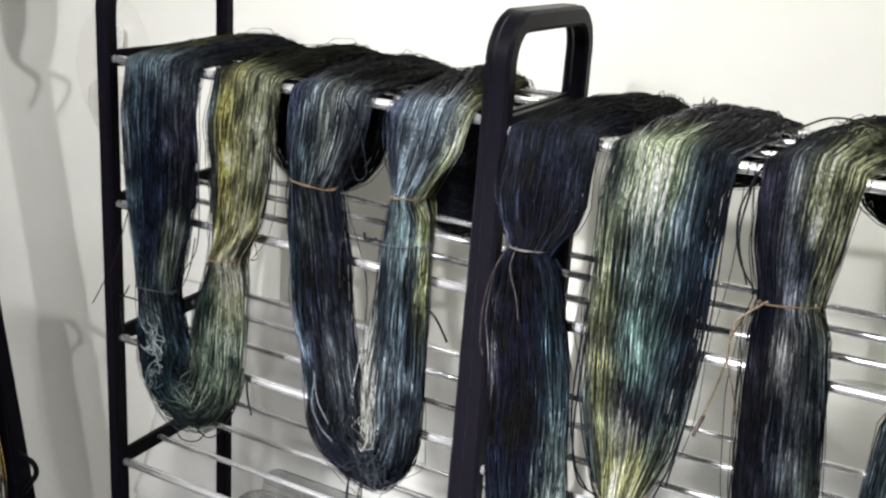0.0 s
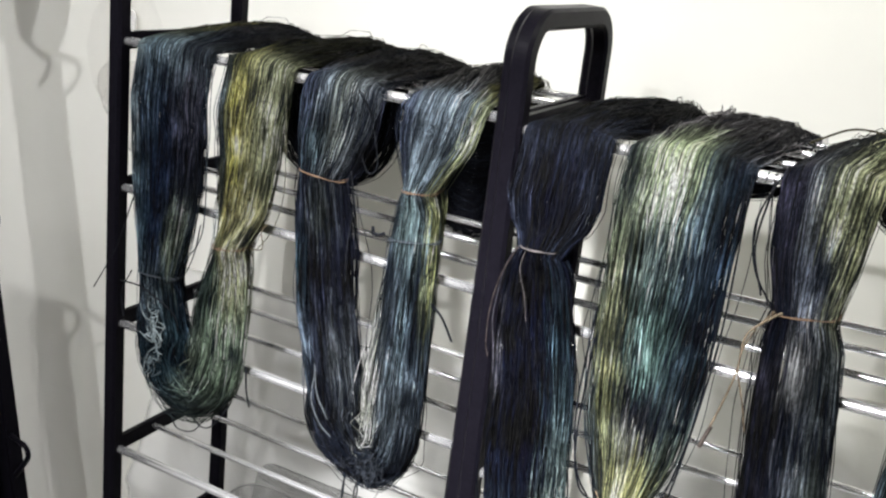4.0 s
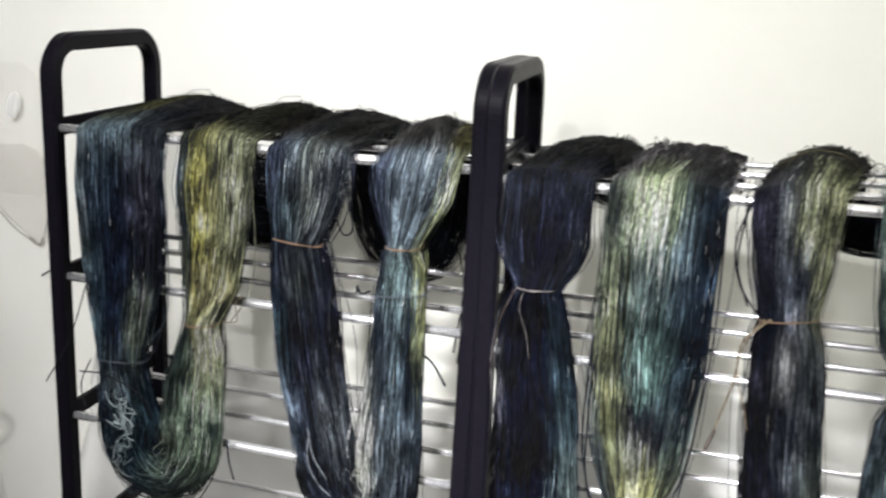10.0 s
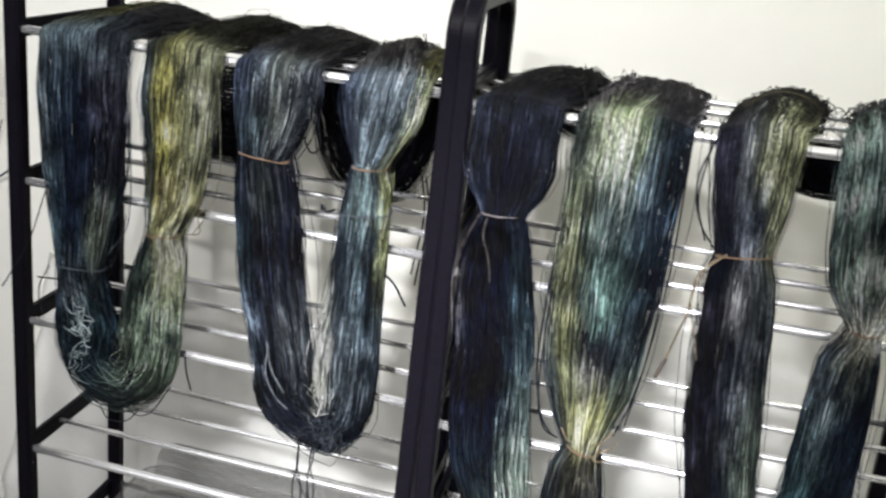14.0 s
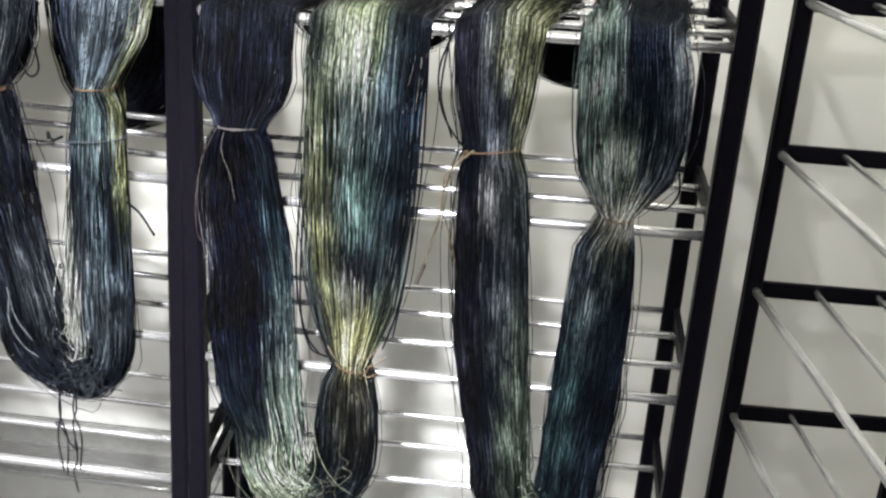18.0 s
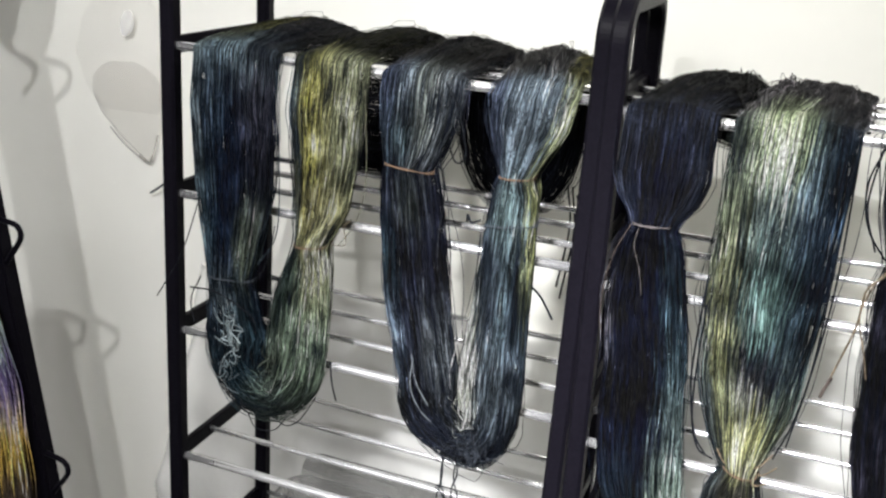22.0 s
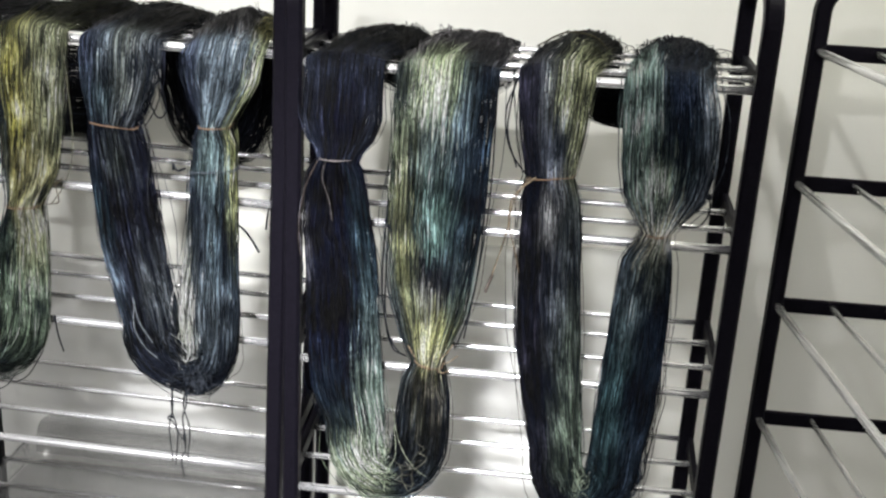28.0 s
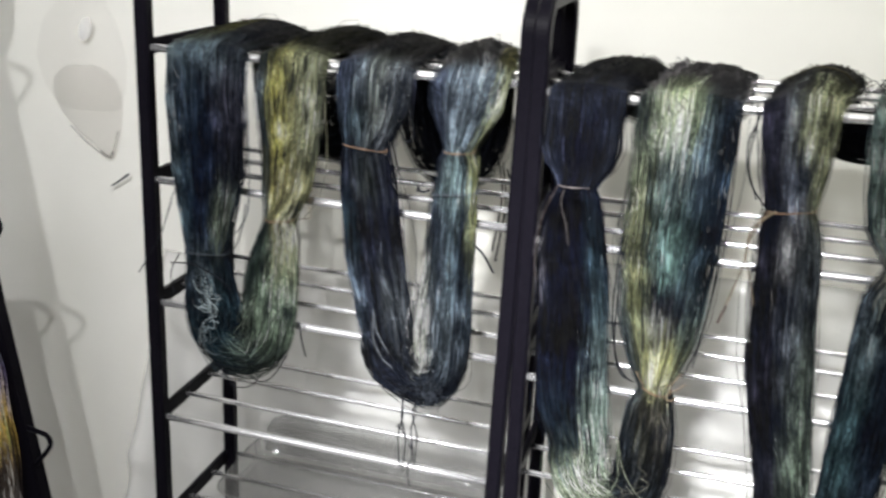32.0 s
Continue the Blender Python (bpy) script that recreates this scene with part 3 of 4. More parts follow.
C_RIGHT = {
    "fade": 0.05,
    "shape": [(1.32, 0.702, 0.112), (1.25, 0.699, 0.116), (1.19, 0.698, 0.114), (1.12, 0.695, 0.110), (1.05, 0.695, 0.098), (1.02, 0.697, 0.084), (0.983, 0.697, 0.054), (0.962, 0.699, 0.034), (0.94, 0.696, 0.050), (0.91, 0.696, 0.060), (0.86, 0.695, 0.064)],
    "base": (0.035, 0.05, 0.06), "top": (0.48, 0.45, 0.50), "drift": 0.014,
    "zones": [(1.285, -0.15, 0.032, 0.33, (0.40, 0.47, 0.25), 1.2), (1.22, -0.05, 0.04, 0.3, (0.135, 0.175, 0.16)), (1.21, -0.72, 0.05, 0.22, (0.15, 0.17, 0.10)), (1.27, -0.85, 0.03, 0.2, (0.05, 0.06, 0.05)), (1.13, -0.72, 0.06, 0.16, (0.17, 0.17, 0.08)), (1.10, -0.45, 0.08, 0.12, (0.05, 0.06, 0.05), 1.5), (1.14, 0.08, 0.045, 0.3, (0.105, 0.175, 0.145)), (1.20, 0.74, 0.10, 0.32, (0.022, 0.036, 0.055), 1.6), (1.24, 0.35, 0.04, 0.2, (0.12, 0.17, 0.20)), (1.075, -0.05, 0.014, 0.16, (0.010, 0.010, 0.016), 8.0), (1.050, 0.36, 0.014, 0.15, (0.008, 0.008, 0.014), 8.0), (1.035, 0.72, 0.03, 0.25, (0.12, 0.15, 0.11)), (1.10, 0.8, 0.04, 0.3, (0.03, 0.045, 0.05)), (1.06, -0.55, 0.06, 0.16, (0.19, 0.19, 0.06)), (1.045, 0.02, 0.022, 0.22, (0.22, 0.21, 0.21)), (1.02, -0.2, 0.03, 0.3, (0.20, 0.21, 0.13)), (0.990, 0.1, 0.018, 0.5, (0.46, 0.45, 0.17), 1.5), (1.00, -0.7, 0.03, 0.3, (0.05, 0.05, 0.03)), (0.935, 0.1, 0.02, 0.7, (0.09, 0.08, 0.055)), (0.905, 0.45, 0.03, 0.25, (0.13, 0.115, 0.08)), (0.90, -0.2, 0.03, 0.25, (0.10, 0.095, 0.06)), (0.88, -0.7, 0.04, 0.3, (0.03, 0.035, 0.04)), (0.86, 0.2, 0.05, 1.0, (0.022, 0.024, 0.026)), (1.05, -1.0, 0.08, 0.2, (0.06, 0.08, 0.09))],
    "ties": [(0.962, -0.004, TIE, TAN)],
}
D_LEFT = {
    "fade": 0.12,
    "shape": [(1.32, 0.820, 0.086), (1.274, 0.819, 0.078), (1.23, 0.820, 0.066), (1.193, 0.822, 0.050), (1.167, 0.824, 0.064), (1.10, 0.827, 0.072), (1.0, 0.834, 0.074), (0.925, 0.844, 0.068), (0.85, 0.857, 0.060)],
    "base": (0.028, 0.028, 0.038), "top": (0.05, 0.05, 0.04), "drift": 0.04, "top_edge": (-1, -0.2, (0.12, 0.12, 0.05)),
    "zones": [(1.28, -0.25, 0.03, 0.16, (0.15, 0.165, 0.17)), (1.285, 0.28, 0.035, 0.16, (0.34, 0.36, 0.20)), (1.28, 0.05, 0.05, 0.10, (0.03, 0.03, 0.03)), (1.27, 0.80, 0.06, 0.18, (0.26, 0.27, 0.14)), (1.27, 0.55, 0.06, 0.10, (0.04, 0.04, 0.02)), (1.25, -0.75, 0.06, 0.3, (0.03, 0.028, 0.045), 1.5), (1.225, 0.0, 0.02, 0.4, (0.14, 0.16, 0.20)), (1.15, 0.0, 0.03, 0.25, (0.20, 0.20, 0.19)), (1.14, 0.7, 0.04, 0.3, (0.06, 0.07, 0.07)), (1.05, -0.6, 0.12, 0.4, (0.014, 0.013, 0.020)), (1.04, 0.3, 0.06, 0.3, (0.08, 0.09, 0.10)), (0.95, 0.6, 0.08, 0.3, (0.11, 0.14, 0.10)), (0.86, 0.5, 0.05, 0.4, (0.10, 0.13, 0.09))],
    "ties": [(1.193, 0.004, TIE, TAN)],
}
D_RIGHT = {
    "fade": 0.16,
    "shape": [(1.32, 0.938, 0.092), (1.27, 0.945, 0.103), (1.21, 0.949, 0.101), (1.177, 0.948, 0.087), (1.157, 0.945, 0.058), (1.141, 0.942, 0.028), (1.11, 0.936, 0.053), (1.04, 0.936, 0.063), (0.936, 0.933, 0.068), (0.85, 0.927, 0.062)],
    "base": (0.03, 0.042, 0.06), "top": (0.06, 0.07, 0.1), "drift": 0.03,
    "zones": [(1.265, -0.65, 0.035, 0.35, (0.26, 0.36, 0.29)), (1.21, -0.55, 0.03, 0.3, (0.20, 0.28, 0.22)), (1.19, -0.15, 0.025, 0.4, (0.28, 0.33, 0.20)), (1.29, 0.2, 0.05, 0.4, (0.018, 0.026, 0.05), 1.5), (1.22, 0.35, 0.04, 0.3, (0.05, 0.08, 0.10)), (1.27, 0.9, 0.06, 0.2, (0.17, 0.20, 0.22)), (1.20, 0.75, 0.05, 0.25, (0.10, 0.11, 0.13)), (1.165, -0.2, 0.016, 0.6, (0.03, 0.04, 0.075), 1.3), (1.14, 0.0, 0.013, 0.9, (0.50, 0.45, 0.30)), (1.10, 0.1, 0.025, 0.4, (0.20, 0.23, 0.17)), (1.08, -0.8, 0.03, 0.3, (0.12, 0.15, 0.17)), (1.0, 0.3, 0.10, 0.6, (0.014, 0.022, 0.036)), (0.95, -0.5, 0.10, 0.4, (0.05, 0.10, 0.10)), (1.04, -0.4, 0.04, 0.3, (0.12, 0.15, 0.15))],
    "ties": [(1.141, 0.001, TIE, "pale yarn tie")],
}
SKEIN_A = yarn_skein("navy and mustard-yellow hand-dyed yarn skein hung double over the rack", -0.012, A_LEFT, A_RIGHT, 0.965, 0.094, 0.17, 800, 11, 0.019, sink=0.001)
SKEIN_B = yarn_skein("charcoal and silver-blue hand-dyed yarn skein hung double over the rack", -0.012, B_LEFT, B_RIGHT, 0.955, 0.080, 0.19, 800, 12, 0.020, 0.016, sink=0.005)
SKEIN_C = yarn_skein("blue-black and cream-green hand-dyed yarn skein hung double over the rack", -0.040, C_LEFT, C_RIGHT, 0.865, 0.090, 0.06, 800, 13, 0.019, sink=0.0075)
SKEIN_D = yarn_skein("dark plum and teal hand-dyed yarn skein hung double over the rack", -0.040, D_LEFT, D_RIGHT, 0.860, 0.085, 0.085, 800, 14, 0.027, sink=0.0065)


# ---- loose threads ----


def spline(points, n=24):
    """A smooth run through a few points."""
    p = np.asarray(points, float)
    p = np.concatenate([[2 * p[0] - p[1]], p, [2 * p[-1] - p[-2]]])
    out = []
    per = max(2, n // (len(p) - 3))
    for k in range(1, len(p) - 2):
        t = np.linspace(0, 1, per, endpoint=False)[:, None]
        out.append(0.5 * (2 * p[k] + (p[k + 1] - p[k - 1]) * t + (2 * p[k - 1] - 5 * p[k] + 4 * p[k + 1] - p[k + 2]) * t**2 + (3 * p[k] - p[k - 1] - 3 * p[k + 1] + p[k + 2]) * t**3))
    return np.concatenate(out + [p[-2:-1]])


def loose(skein, points, colour, radius=0.0008, n=24, label=""):
    pts = spline(points, n)
    me = tube_mesh("loose_thread", [(pts, radius)], 6, False, [np.repeat(np.array([colour]), len(pts), 0)])
    return part_mesh("loose_thread", me, YARN, skein, label)


def snarl(skein, cx, cy, cz, sx, sz, count, colour, seed, size=0.012, thick=0.0005):
    """A tangle of slack kinked threads lying on a bundle."""
    rng = np.random.default_rng(seed)
    for n in range(count):
        steps = int(rng.integers(5, 10))
        turn = np.cumsum(rng.normal(0, 1.25, steps)) + rng.uniform(0, 6.28)
        run = np.c_[np.cos(turn) * 0.7, np.sin(turn)] * size * rng.uniform(0.5, 1.0)
        xz = np.cumsum(run, 0)
        xz = (xz - xz.mean(0)) * np.minimum(1, 2.2 * np.array((sx, sz)) / (np.abs(xz - xz.mean(0)).max(0) + 1e-6)) + np.array((cx, cz)) + rng.normal(0, 0.55, 2) * (sx, sz)
        pts = np.c_[xz[:, 0], cy + 0.002 - 0.003 * rng.random(steps), xz[:, 1]]
        loose(skein, pts, np.array(colour) * rng.uniform(0.25, 0.9), thick, 5 * steps)


def top_fuzz(skein, leg, y_front, thick, count, seed, sink=0.0):
    """Short wisps and small loops that stand off the top of a leg, most of them at its back."""
    rng = np.random.default_rng(seed)
    c, w = leg_offsets(leg, np.array([TOP]))
    for n in range(count):
        a, f = rng.uniform(-0.9, 0.9), 1 - 0.85 * rng.random() ** 2
        x, y = c[0] + a * w[0] / 2 + leg["drift"] * f, y_front + 0.01 + f * 0.215
        z = TOP - sink + 0.002 + thick * 0.72 * math.sqrt(1 - a * a)
        h, dx, dy = rng.uniform(0.0005, 0.0035), rng.normal(0, 0.008), rng.normal(0, 0.006)
        loose(skein, [(x, y, z - 0.008), (x + dx * 0.4, y + dy * 0.3, z + h), (x + dx, y + dy, z + h * 0.5), (x + dx * 1.5, y + dy * 1.4, z - 0.010)], (0.010, 0.010, 0.009), 0.0006, 27)


NAVY, DARK = (0.008, 0.009, 0.012), (0.012, 0.013, 0.016)
# navy and mustard skein
snarl(SKEIN_A, 0.098, -0.050, 0.968, 0.008, 0.020, 9, (0.32, 0.38, 0.40), 21, 0.016, 0.00070)
snarl(SKEIN_A, 0.090, -0.046, 0.925, 0.008, 0.010, 5, (0.20, 0.25, 0.27), 22, 0.014, 0.0006)
loose(SKEIN_A, [(0.045, -0.030, 1.13), (0.022, -0.034, 1.06), (0.000, -0.036, 1.02), (-0.016, -0.036, 0.995)], DARK)
loose(SKEIN_A, [(0.052, -0.040, 1.035), (0.040, -0.044, 1.005), (0.046, -0.046, 0.975)], DARK)
loose(SKEIN_A, [(0.040, -0.045, 1.02), (0.085, -0.056, 1.025), (0.125, -0.046, 1.000), (0.128, -0.040, 0.975)], DARK, 0.0010)
loose(SKEIN_A, [(0.105, -0.040, 1.03), (0.128, -0.034, 1.045), (0.140, -0.030, 1.075), (0.146, -0.028, 1.11)], DARK, 0.0007)
loose(SKEIN_A, [(0.146, -0.028, 1.29), (0.150, -0.026, 1.18), (0.147, -0.026, 1.10), (0.125, -0.030, 1.06)], (0.03, 0.04, 0.05), 0.0007)
loose(SKEIN_A, [(0.112, -0.030, 0.862), (0.125, -0.032, 0.846), (0.150, -0.032, 0.850), (0.165, -0.030, 0.868)], DARK)
loose(SKEIN_A, [(0.140, -0.030, 0.872), (0.165, -0.032, 0.860), (0.185, -0.032, 0.872), (0.205, -0.028, 0.905)], DARK)
loose(SKEIN_A, [(0.222, -0.026, 0.955), (0.227, -0.030, 0.930), (0.233, -0.030, 0.908)], DARK, 0.0012)
loose(SKEIN_A, [(0.254, -0.024, 1.28), (0.258, -0.022, 1.18), (0.247, -0.022, 1.13), (0.228, -0.026, 1.10)], (0.10, 0.10, 0.07), 0.0006)
loose(SKEIN_A, [(0.222, -0.030, 1.10), (0.240, -0.032, 1.105), (0.238, -0.032, 1.125), (0.246, -0.030, 1.135)], (0.10, 0.08, 0.05), 0.0006)
top_fuzz(SKEIN_A, A_LEFT, -0.012, 0.019, 30, 65, 0.001)
top_fuzz(SKEIN_A, A_RIGHT, -0.012, 0.019, 30, 74, 0.001)
# charcoal and silver skein
for n, (x, z0, z1) in enumerate([(0.371, 0.885, 0.77), (0.377, 0.885, 0.765), (0.389, 0.880, 0.800), (0.393, 0.885, 0.775), (0.386, 0.810, 0.745)]):
    s = 0.004 * (-1) ** n
    loose(SKEIN_B, [(x, -0.030, z0), (x + s, -0.034, z0 * 0.7 + z1 * 0.3), (x - s * 0.6, -0.032, z0 * 0.4 + z1 * 0.6), (x + s * 0.3, -0.032, z1)], DARK, 0.0010)
loose(SKEIN_B, [(0.378, -0.036, 0.832), (0.372, -0.038, 0.838), (0.369, -0.036, 0.832), (0.374, -0.034, 0.828), (0.382, -0.034, 0.812), (0.390, -0.034, 0.800)], DARK, 0.0009)
loose(SKEIN_B, [(0.336, -0.052, 1.00), (0.346, -0.058, 0.97), (0.362, -0.058, 0.945)], (0.09, 0.10, 0.11), 0.0007)
loose(SKEIN_B, [(0.338, -0.052, 0.995), (0.340, -0.060, 0.965), (0.352, -0.060, 0.940), (0.366, -0.056, 0.925)], (0.09, 0.10, 0.11), 0.0007)
snarl(SKEIN_B, 0.405, -0.046, 0.895, 0.016, 0.016, 24, (0.035, 0.04, 0.05), 23)
loose(SKEIN_B, [(0.402, -0.040, 1.162), (0.394, -0.046, 1.160), (0.388, -0.042, 1.166), (0.386, -0.038, 1.158)], DARK, 0.0014)
loose(SKEIN_B, [(0.454, -0.030, 1.100), (0.470, -0.026, 1.085), (0.485, -0.026, 1.062)], DARK, 0.0014)
loose(SKEIN_B, [(0.350, -0.030, 1.30), (0.362, -0.020, 1.27), (0.372, -0.018, 1.225), (0.362, -0.020, 1.215), (0.352, -0.024, 1.24)], DARK, 0.0010)
loose(SKEIN_B, [(0.348, -0.030, 1.215), (0.356, -0.032, 1.18), (0.352, -0.032, 1.13), (0.354, -0.032, 1.08)], DARK, 0.0010)
for x, z0, z1 in ((0.418, 1.14, 1.00), (0.424, 1.14, 0.985), (0.431, 1.13, 1.04)):
    loose(SKEIN_B, [(x, 0.245, z0), (x + 0.006, 0.250, z0 * 0.6 + z1 * 0.4), (x - 0.004, 0.248, z1)], DARK, 0.0013)
top_fuzz(SKEIN_B, B_LEFT, -0.012, 0.020, 30, 66, 0.005)
top_fuzz(SKEIN_B, B_RIGHT, -0.012, 0.020, 30, 75, 0.005)
# blue-black and cream skein
loose(SKEIN_C, [(0.575, -0.074, 1.196), (0.572, -0.078, 1.175), (0.580, -0.078, 1.150), (0.584, -0.076, 1.125)], (0.05, 0.045, 0.045), 0.0006, label="thin twisted tie end")
loose(SKEIN_C, [(0.566, -0.074, 1.194), (0.554, -0.078, 1.165), (0.547, -0.078, 1.130), (0.546, -0.076, 1.095), (0.549, -0.074, 1.080)], (0.04, 0.032, 0.03), 0.0006)
loose(SKEIN_C, [(0.757, -0.050, 1.29), (0.757, -0.054, 1.16), (0.748, -0.056, 1.06), (0.738, -0.056, 0.99)], NAVY, 0.0009)
loose(SKEIN_C, [(0.754, -0.050, 1.28), (0.751, -0.056, 1.10), (0.741, -0.058, 1.02), (0.728, -0.056, 0.975)], NAVY, 0.0009)
loose(SKEIN_C, [(0.642, -0.052, 1.15), (0.640, -0.060, 1.05), (0.650, -0.062, 0.99), (0.664, -0.060, 0.965)], NAVY, 0.0010)
loose(SKEIN_C, [(0.644, -0.052, 1.12), (0.645, -0.062, 1.02), (0.655, -0.064, 0.975), (0.672, -0.060, 0.962)], NAVY, 0.0010)
loose(SKEIN_C, [(0.660, -0.076, 0.905), (0.672, -0.084, 0.860), (0.690, -0.084, 0.830), (0.705, -0.078, 0.815)], (0.13, 0.14, 0.11), 0.0006)
loose(SKEIN_C, [(0.664, -0.080, 0.880), (0.668, -0.086, 0.845), (0.658, -0.086, 0.820), (0.655, -0.080, 0.790)], (0.13, 0.15, 0.11), 0.0006)
snarl(SKEIN_C, 0.684, -0.080, 0.835, 0.014, 0.022, 5, (0.12, 0.12, 0.10), 24, 0.016)
snarl(SKEIN_C, 0.640, -0.074, 0.795, 0.014, 0.008, 2, (0.30, 0.32, 0.22), 25, 0.012)
for k, (dx, dz) in enumerate(((0.028, 0.012), (0.034, 0.004), (0.026, -0.008), (-0.024, 0.008))):
    loose(SKEIN_C, [(0.700, -0.070, 0.962), (0.700 + dx * 0.6, -0.078, 0.962 + dz), (0.700 + dx, -0.076, 0.970 + dz * 1.6)], (0.16, 0.12, 0.08), 0.0006)
top_fuzz(SKEIN_C, C_LEFT, -0.04, 0.019, 30, 67, 0.0075)
top_fuzz(SKEIN_C, C_RIGHT, -0.04, 0.019, 30, 76, 0.0075)
# plum and teal skein
loose(SKEIN_D, [(0.806, -0.074, 1.194), (0.794, -0.080, 1.184), (0.782, -0.080, 1.168), (0.780, -0.078, 1.135), (0.772, -0.074, 1.100), (0.764, -0.072, 1.070)], (0.13, 0.105, 0.075), 0.0010)
loose(SKEIN_D, [(0.767, -0.073, 1.078), (0.763, -0.072, 1.066), (0.760, -0.072, 1.056)], (0.06, 0.05, 0.045), 0.0019)
loose(SKEIN_D, [(0.800, -0.074, 1.194), (0.788, -0.080, 1.175), (0.781, -0.082, 1.145), (0.790, -0.080, 1.110), (0.796, -0.078, 1.085)], (0.11, 0.085, 0.06), 0.0007)
loose(SKEIN_D, [(0.780, -0.050, 1.30), (0.768, -0.056, 1.26), (0.775, -0.058, 1.22), (0.797, -0.062, 1.19)], DARK, 0.0009)
loose(SKEIN_D, [(0.776, -0.050, 1.295), (0.771, -0.056, 1.24), (0.784, -0.060, 1.20)], DARK, 0.0009)
loose(SKEIN_D, [(0.962, -0.062, 1.150), (0.985, -0.060, 1.150), (0.996, -0.056, 1.165), (0.994, -0.054, 1.185)], DARK, 0.0010)
snarl(SKEIN_D, 0.942, -0.070, 1.143, 0.007, 0.006, 10, (0.42, 0.37, 0.26), 26, 0.008)
snarl(SKEIN_D, 0.885, -0.070, 0.82, 0.006, 0.02, 10, (0.22, 0.26, 0.20), 27, 0.012)
loose(SKEIN_D, [(0.960, -0.060, 0.88), (0.962, -0.064, 0.845), (0.945, -0.066, 0.815), (0.925, -0.062, 0.80)], DARK, 0.0009)
loose(SKEIN_D, [(0.795, -0.044, 1.330), (0.825, -0.030, 1.345), (0.855, -0.010, 1.340), (0.872, 0.01, 1.325)], (0.05, 0.045, 0.03), 0.0009)
top_fuzz(SKEIN_D, D_LEFT, -0.04, 0.027, 30, 68, 0.0065)
top_fuzz(SKEIN_D, D_RIGHT, -0.04, 0.027, 30, 77, 0.0065)

# ---- leaning hook stand with a bright skein ----


def hook_stand():
    stand = thing("hook_stand", "leaning black metal stand with looped wire hooks", "stand", at=pose(-0.413, 0.095, 1.0))
    lean = 0.17
    bm = bmesh.new()
    for z0, z1 in ((-1.0, 0.75),):
        vs = [bm.verts.new((-lean * z + sx * 0.022, sy * 0.014, z)) for z in (z0, z1) for sx, sy in ((-1, -1), (1, -1), (1, 1), (-1, 1))]
        for q in ((0, 1, 5, 4), (1, 2, 6, 5), (2, 3, 7, 6), (3, 0, 4, 7), (3, 2, 1, 0), (4, 5, 6, 7)):
            bm.faces.new([vs[i] for i in q])
    bmesh.ops.bevel(bm, geom=list(bm.edges), offset=0.003, segments=2, affect="EDGES")
    part("post", bm, BLACK, stand)
    for z in (0.36, -0.012, -0.380, -0.75):
        x = -lean * z + 0.014
        pts = spline([(x, -0.004, z + 0.014), (x + 0.030, -0.010, z + 0.014), (x + 0.046, -0.012, z + 0.012), (x + 0.053, -0.012, z + 0.003), (x + 0.051, -0.012, z - 0.010), (x + 0.030, -0.008, z - 0.036), (x + 0.004, -0.002, z - 0.066)], 48)
        part_mesh("hook", tube_mesh("hook", [(pts, 0.0042)], 10), BLACK, stand, "bent black wire hook")
    return stand


hook_stand()
E_LEFT = {
    "shape": [(1.02, -0.452, 0.07), (0.90, -0.434, 0.10), (0.75, -0.398, 0.112), (0.55, -0.388, 0.12), (0.40, -0.388, 0.12)],
    "base": (0.20, 0.18, 0.16),
    "zones": [(0.93, 0.2, 0.06, 0.8, (0.30, 0.36, 0.10)), (0.84, 0.4, 0.04, 0.8, (0.40, 0.48, 0.44)), (0.76, 0.2, 0.045, 0.8, (0.16, 0.09, 0.36), 1.4), (0.715, 0.8, 0.03, 0.3, (0.70, 0.60, 0.52)), (0.66, 0.6, 0.035, 0.6, (0.70, 0.44, 0.05), 1.4), (0.58, 0.2, 0.05, 0.9, (0.10, 0.06, 0.04))],
}


def stand_skein():
    rng = np.random.default_rng(41)
    skein = thing("yarn_skein", "purple, orange and lime hand-dyed skein on the hook stand", "yarn skein")
    zs = np.linspace(1.03, 0.42, 30)
    c, w = leg_offsets(E_LEFT, zs)
    for n in range(150):
        a, b, p, q = rng.uniform(-1, 1), rng.uniform(-1, 1), rng.uniform(0, 6.28), rng.normal(0, 1)
        wav = a + 0.12 * q * np.sin(zs * 14 + p)
        pts = np.c_[c + wav * w / 2, 0.045 + b * 0.022 + 0.002 * np.sin(zs * 40 + p), zs]
        col = dye_at(E_LEFT, zs, wav, rng.normal(0, 1, 2) * (0.018, 0.14)) * np.exp(rng.normal(0, 0.3) + 0.3 * streak(rng, len(zs), 12))[:, None]
        part_mesh("yarn_strand", tube_mesh("yarn_strand", [(pts, 0.0009)], 5, False, [np.clip(col, 0.003, 0.8)]), YARN, skein)
    an = np.linspace(0, 2 * math.pi, 24, endpoint=False)
    part_mesh("tie_thread", tube_mesh("tie_thread", [(np.c_[-0.455 + 0.040 * np.cos(an), 0.045 + 0.028 * np.sin(an), 1.0 + 0 * an], 0.0012)], 6, True), TIE, skein)


stand_skein()


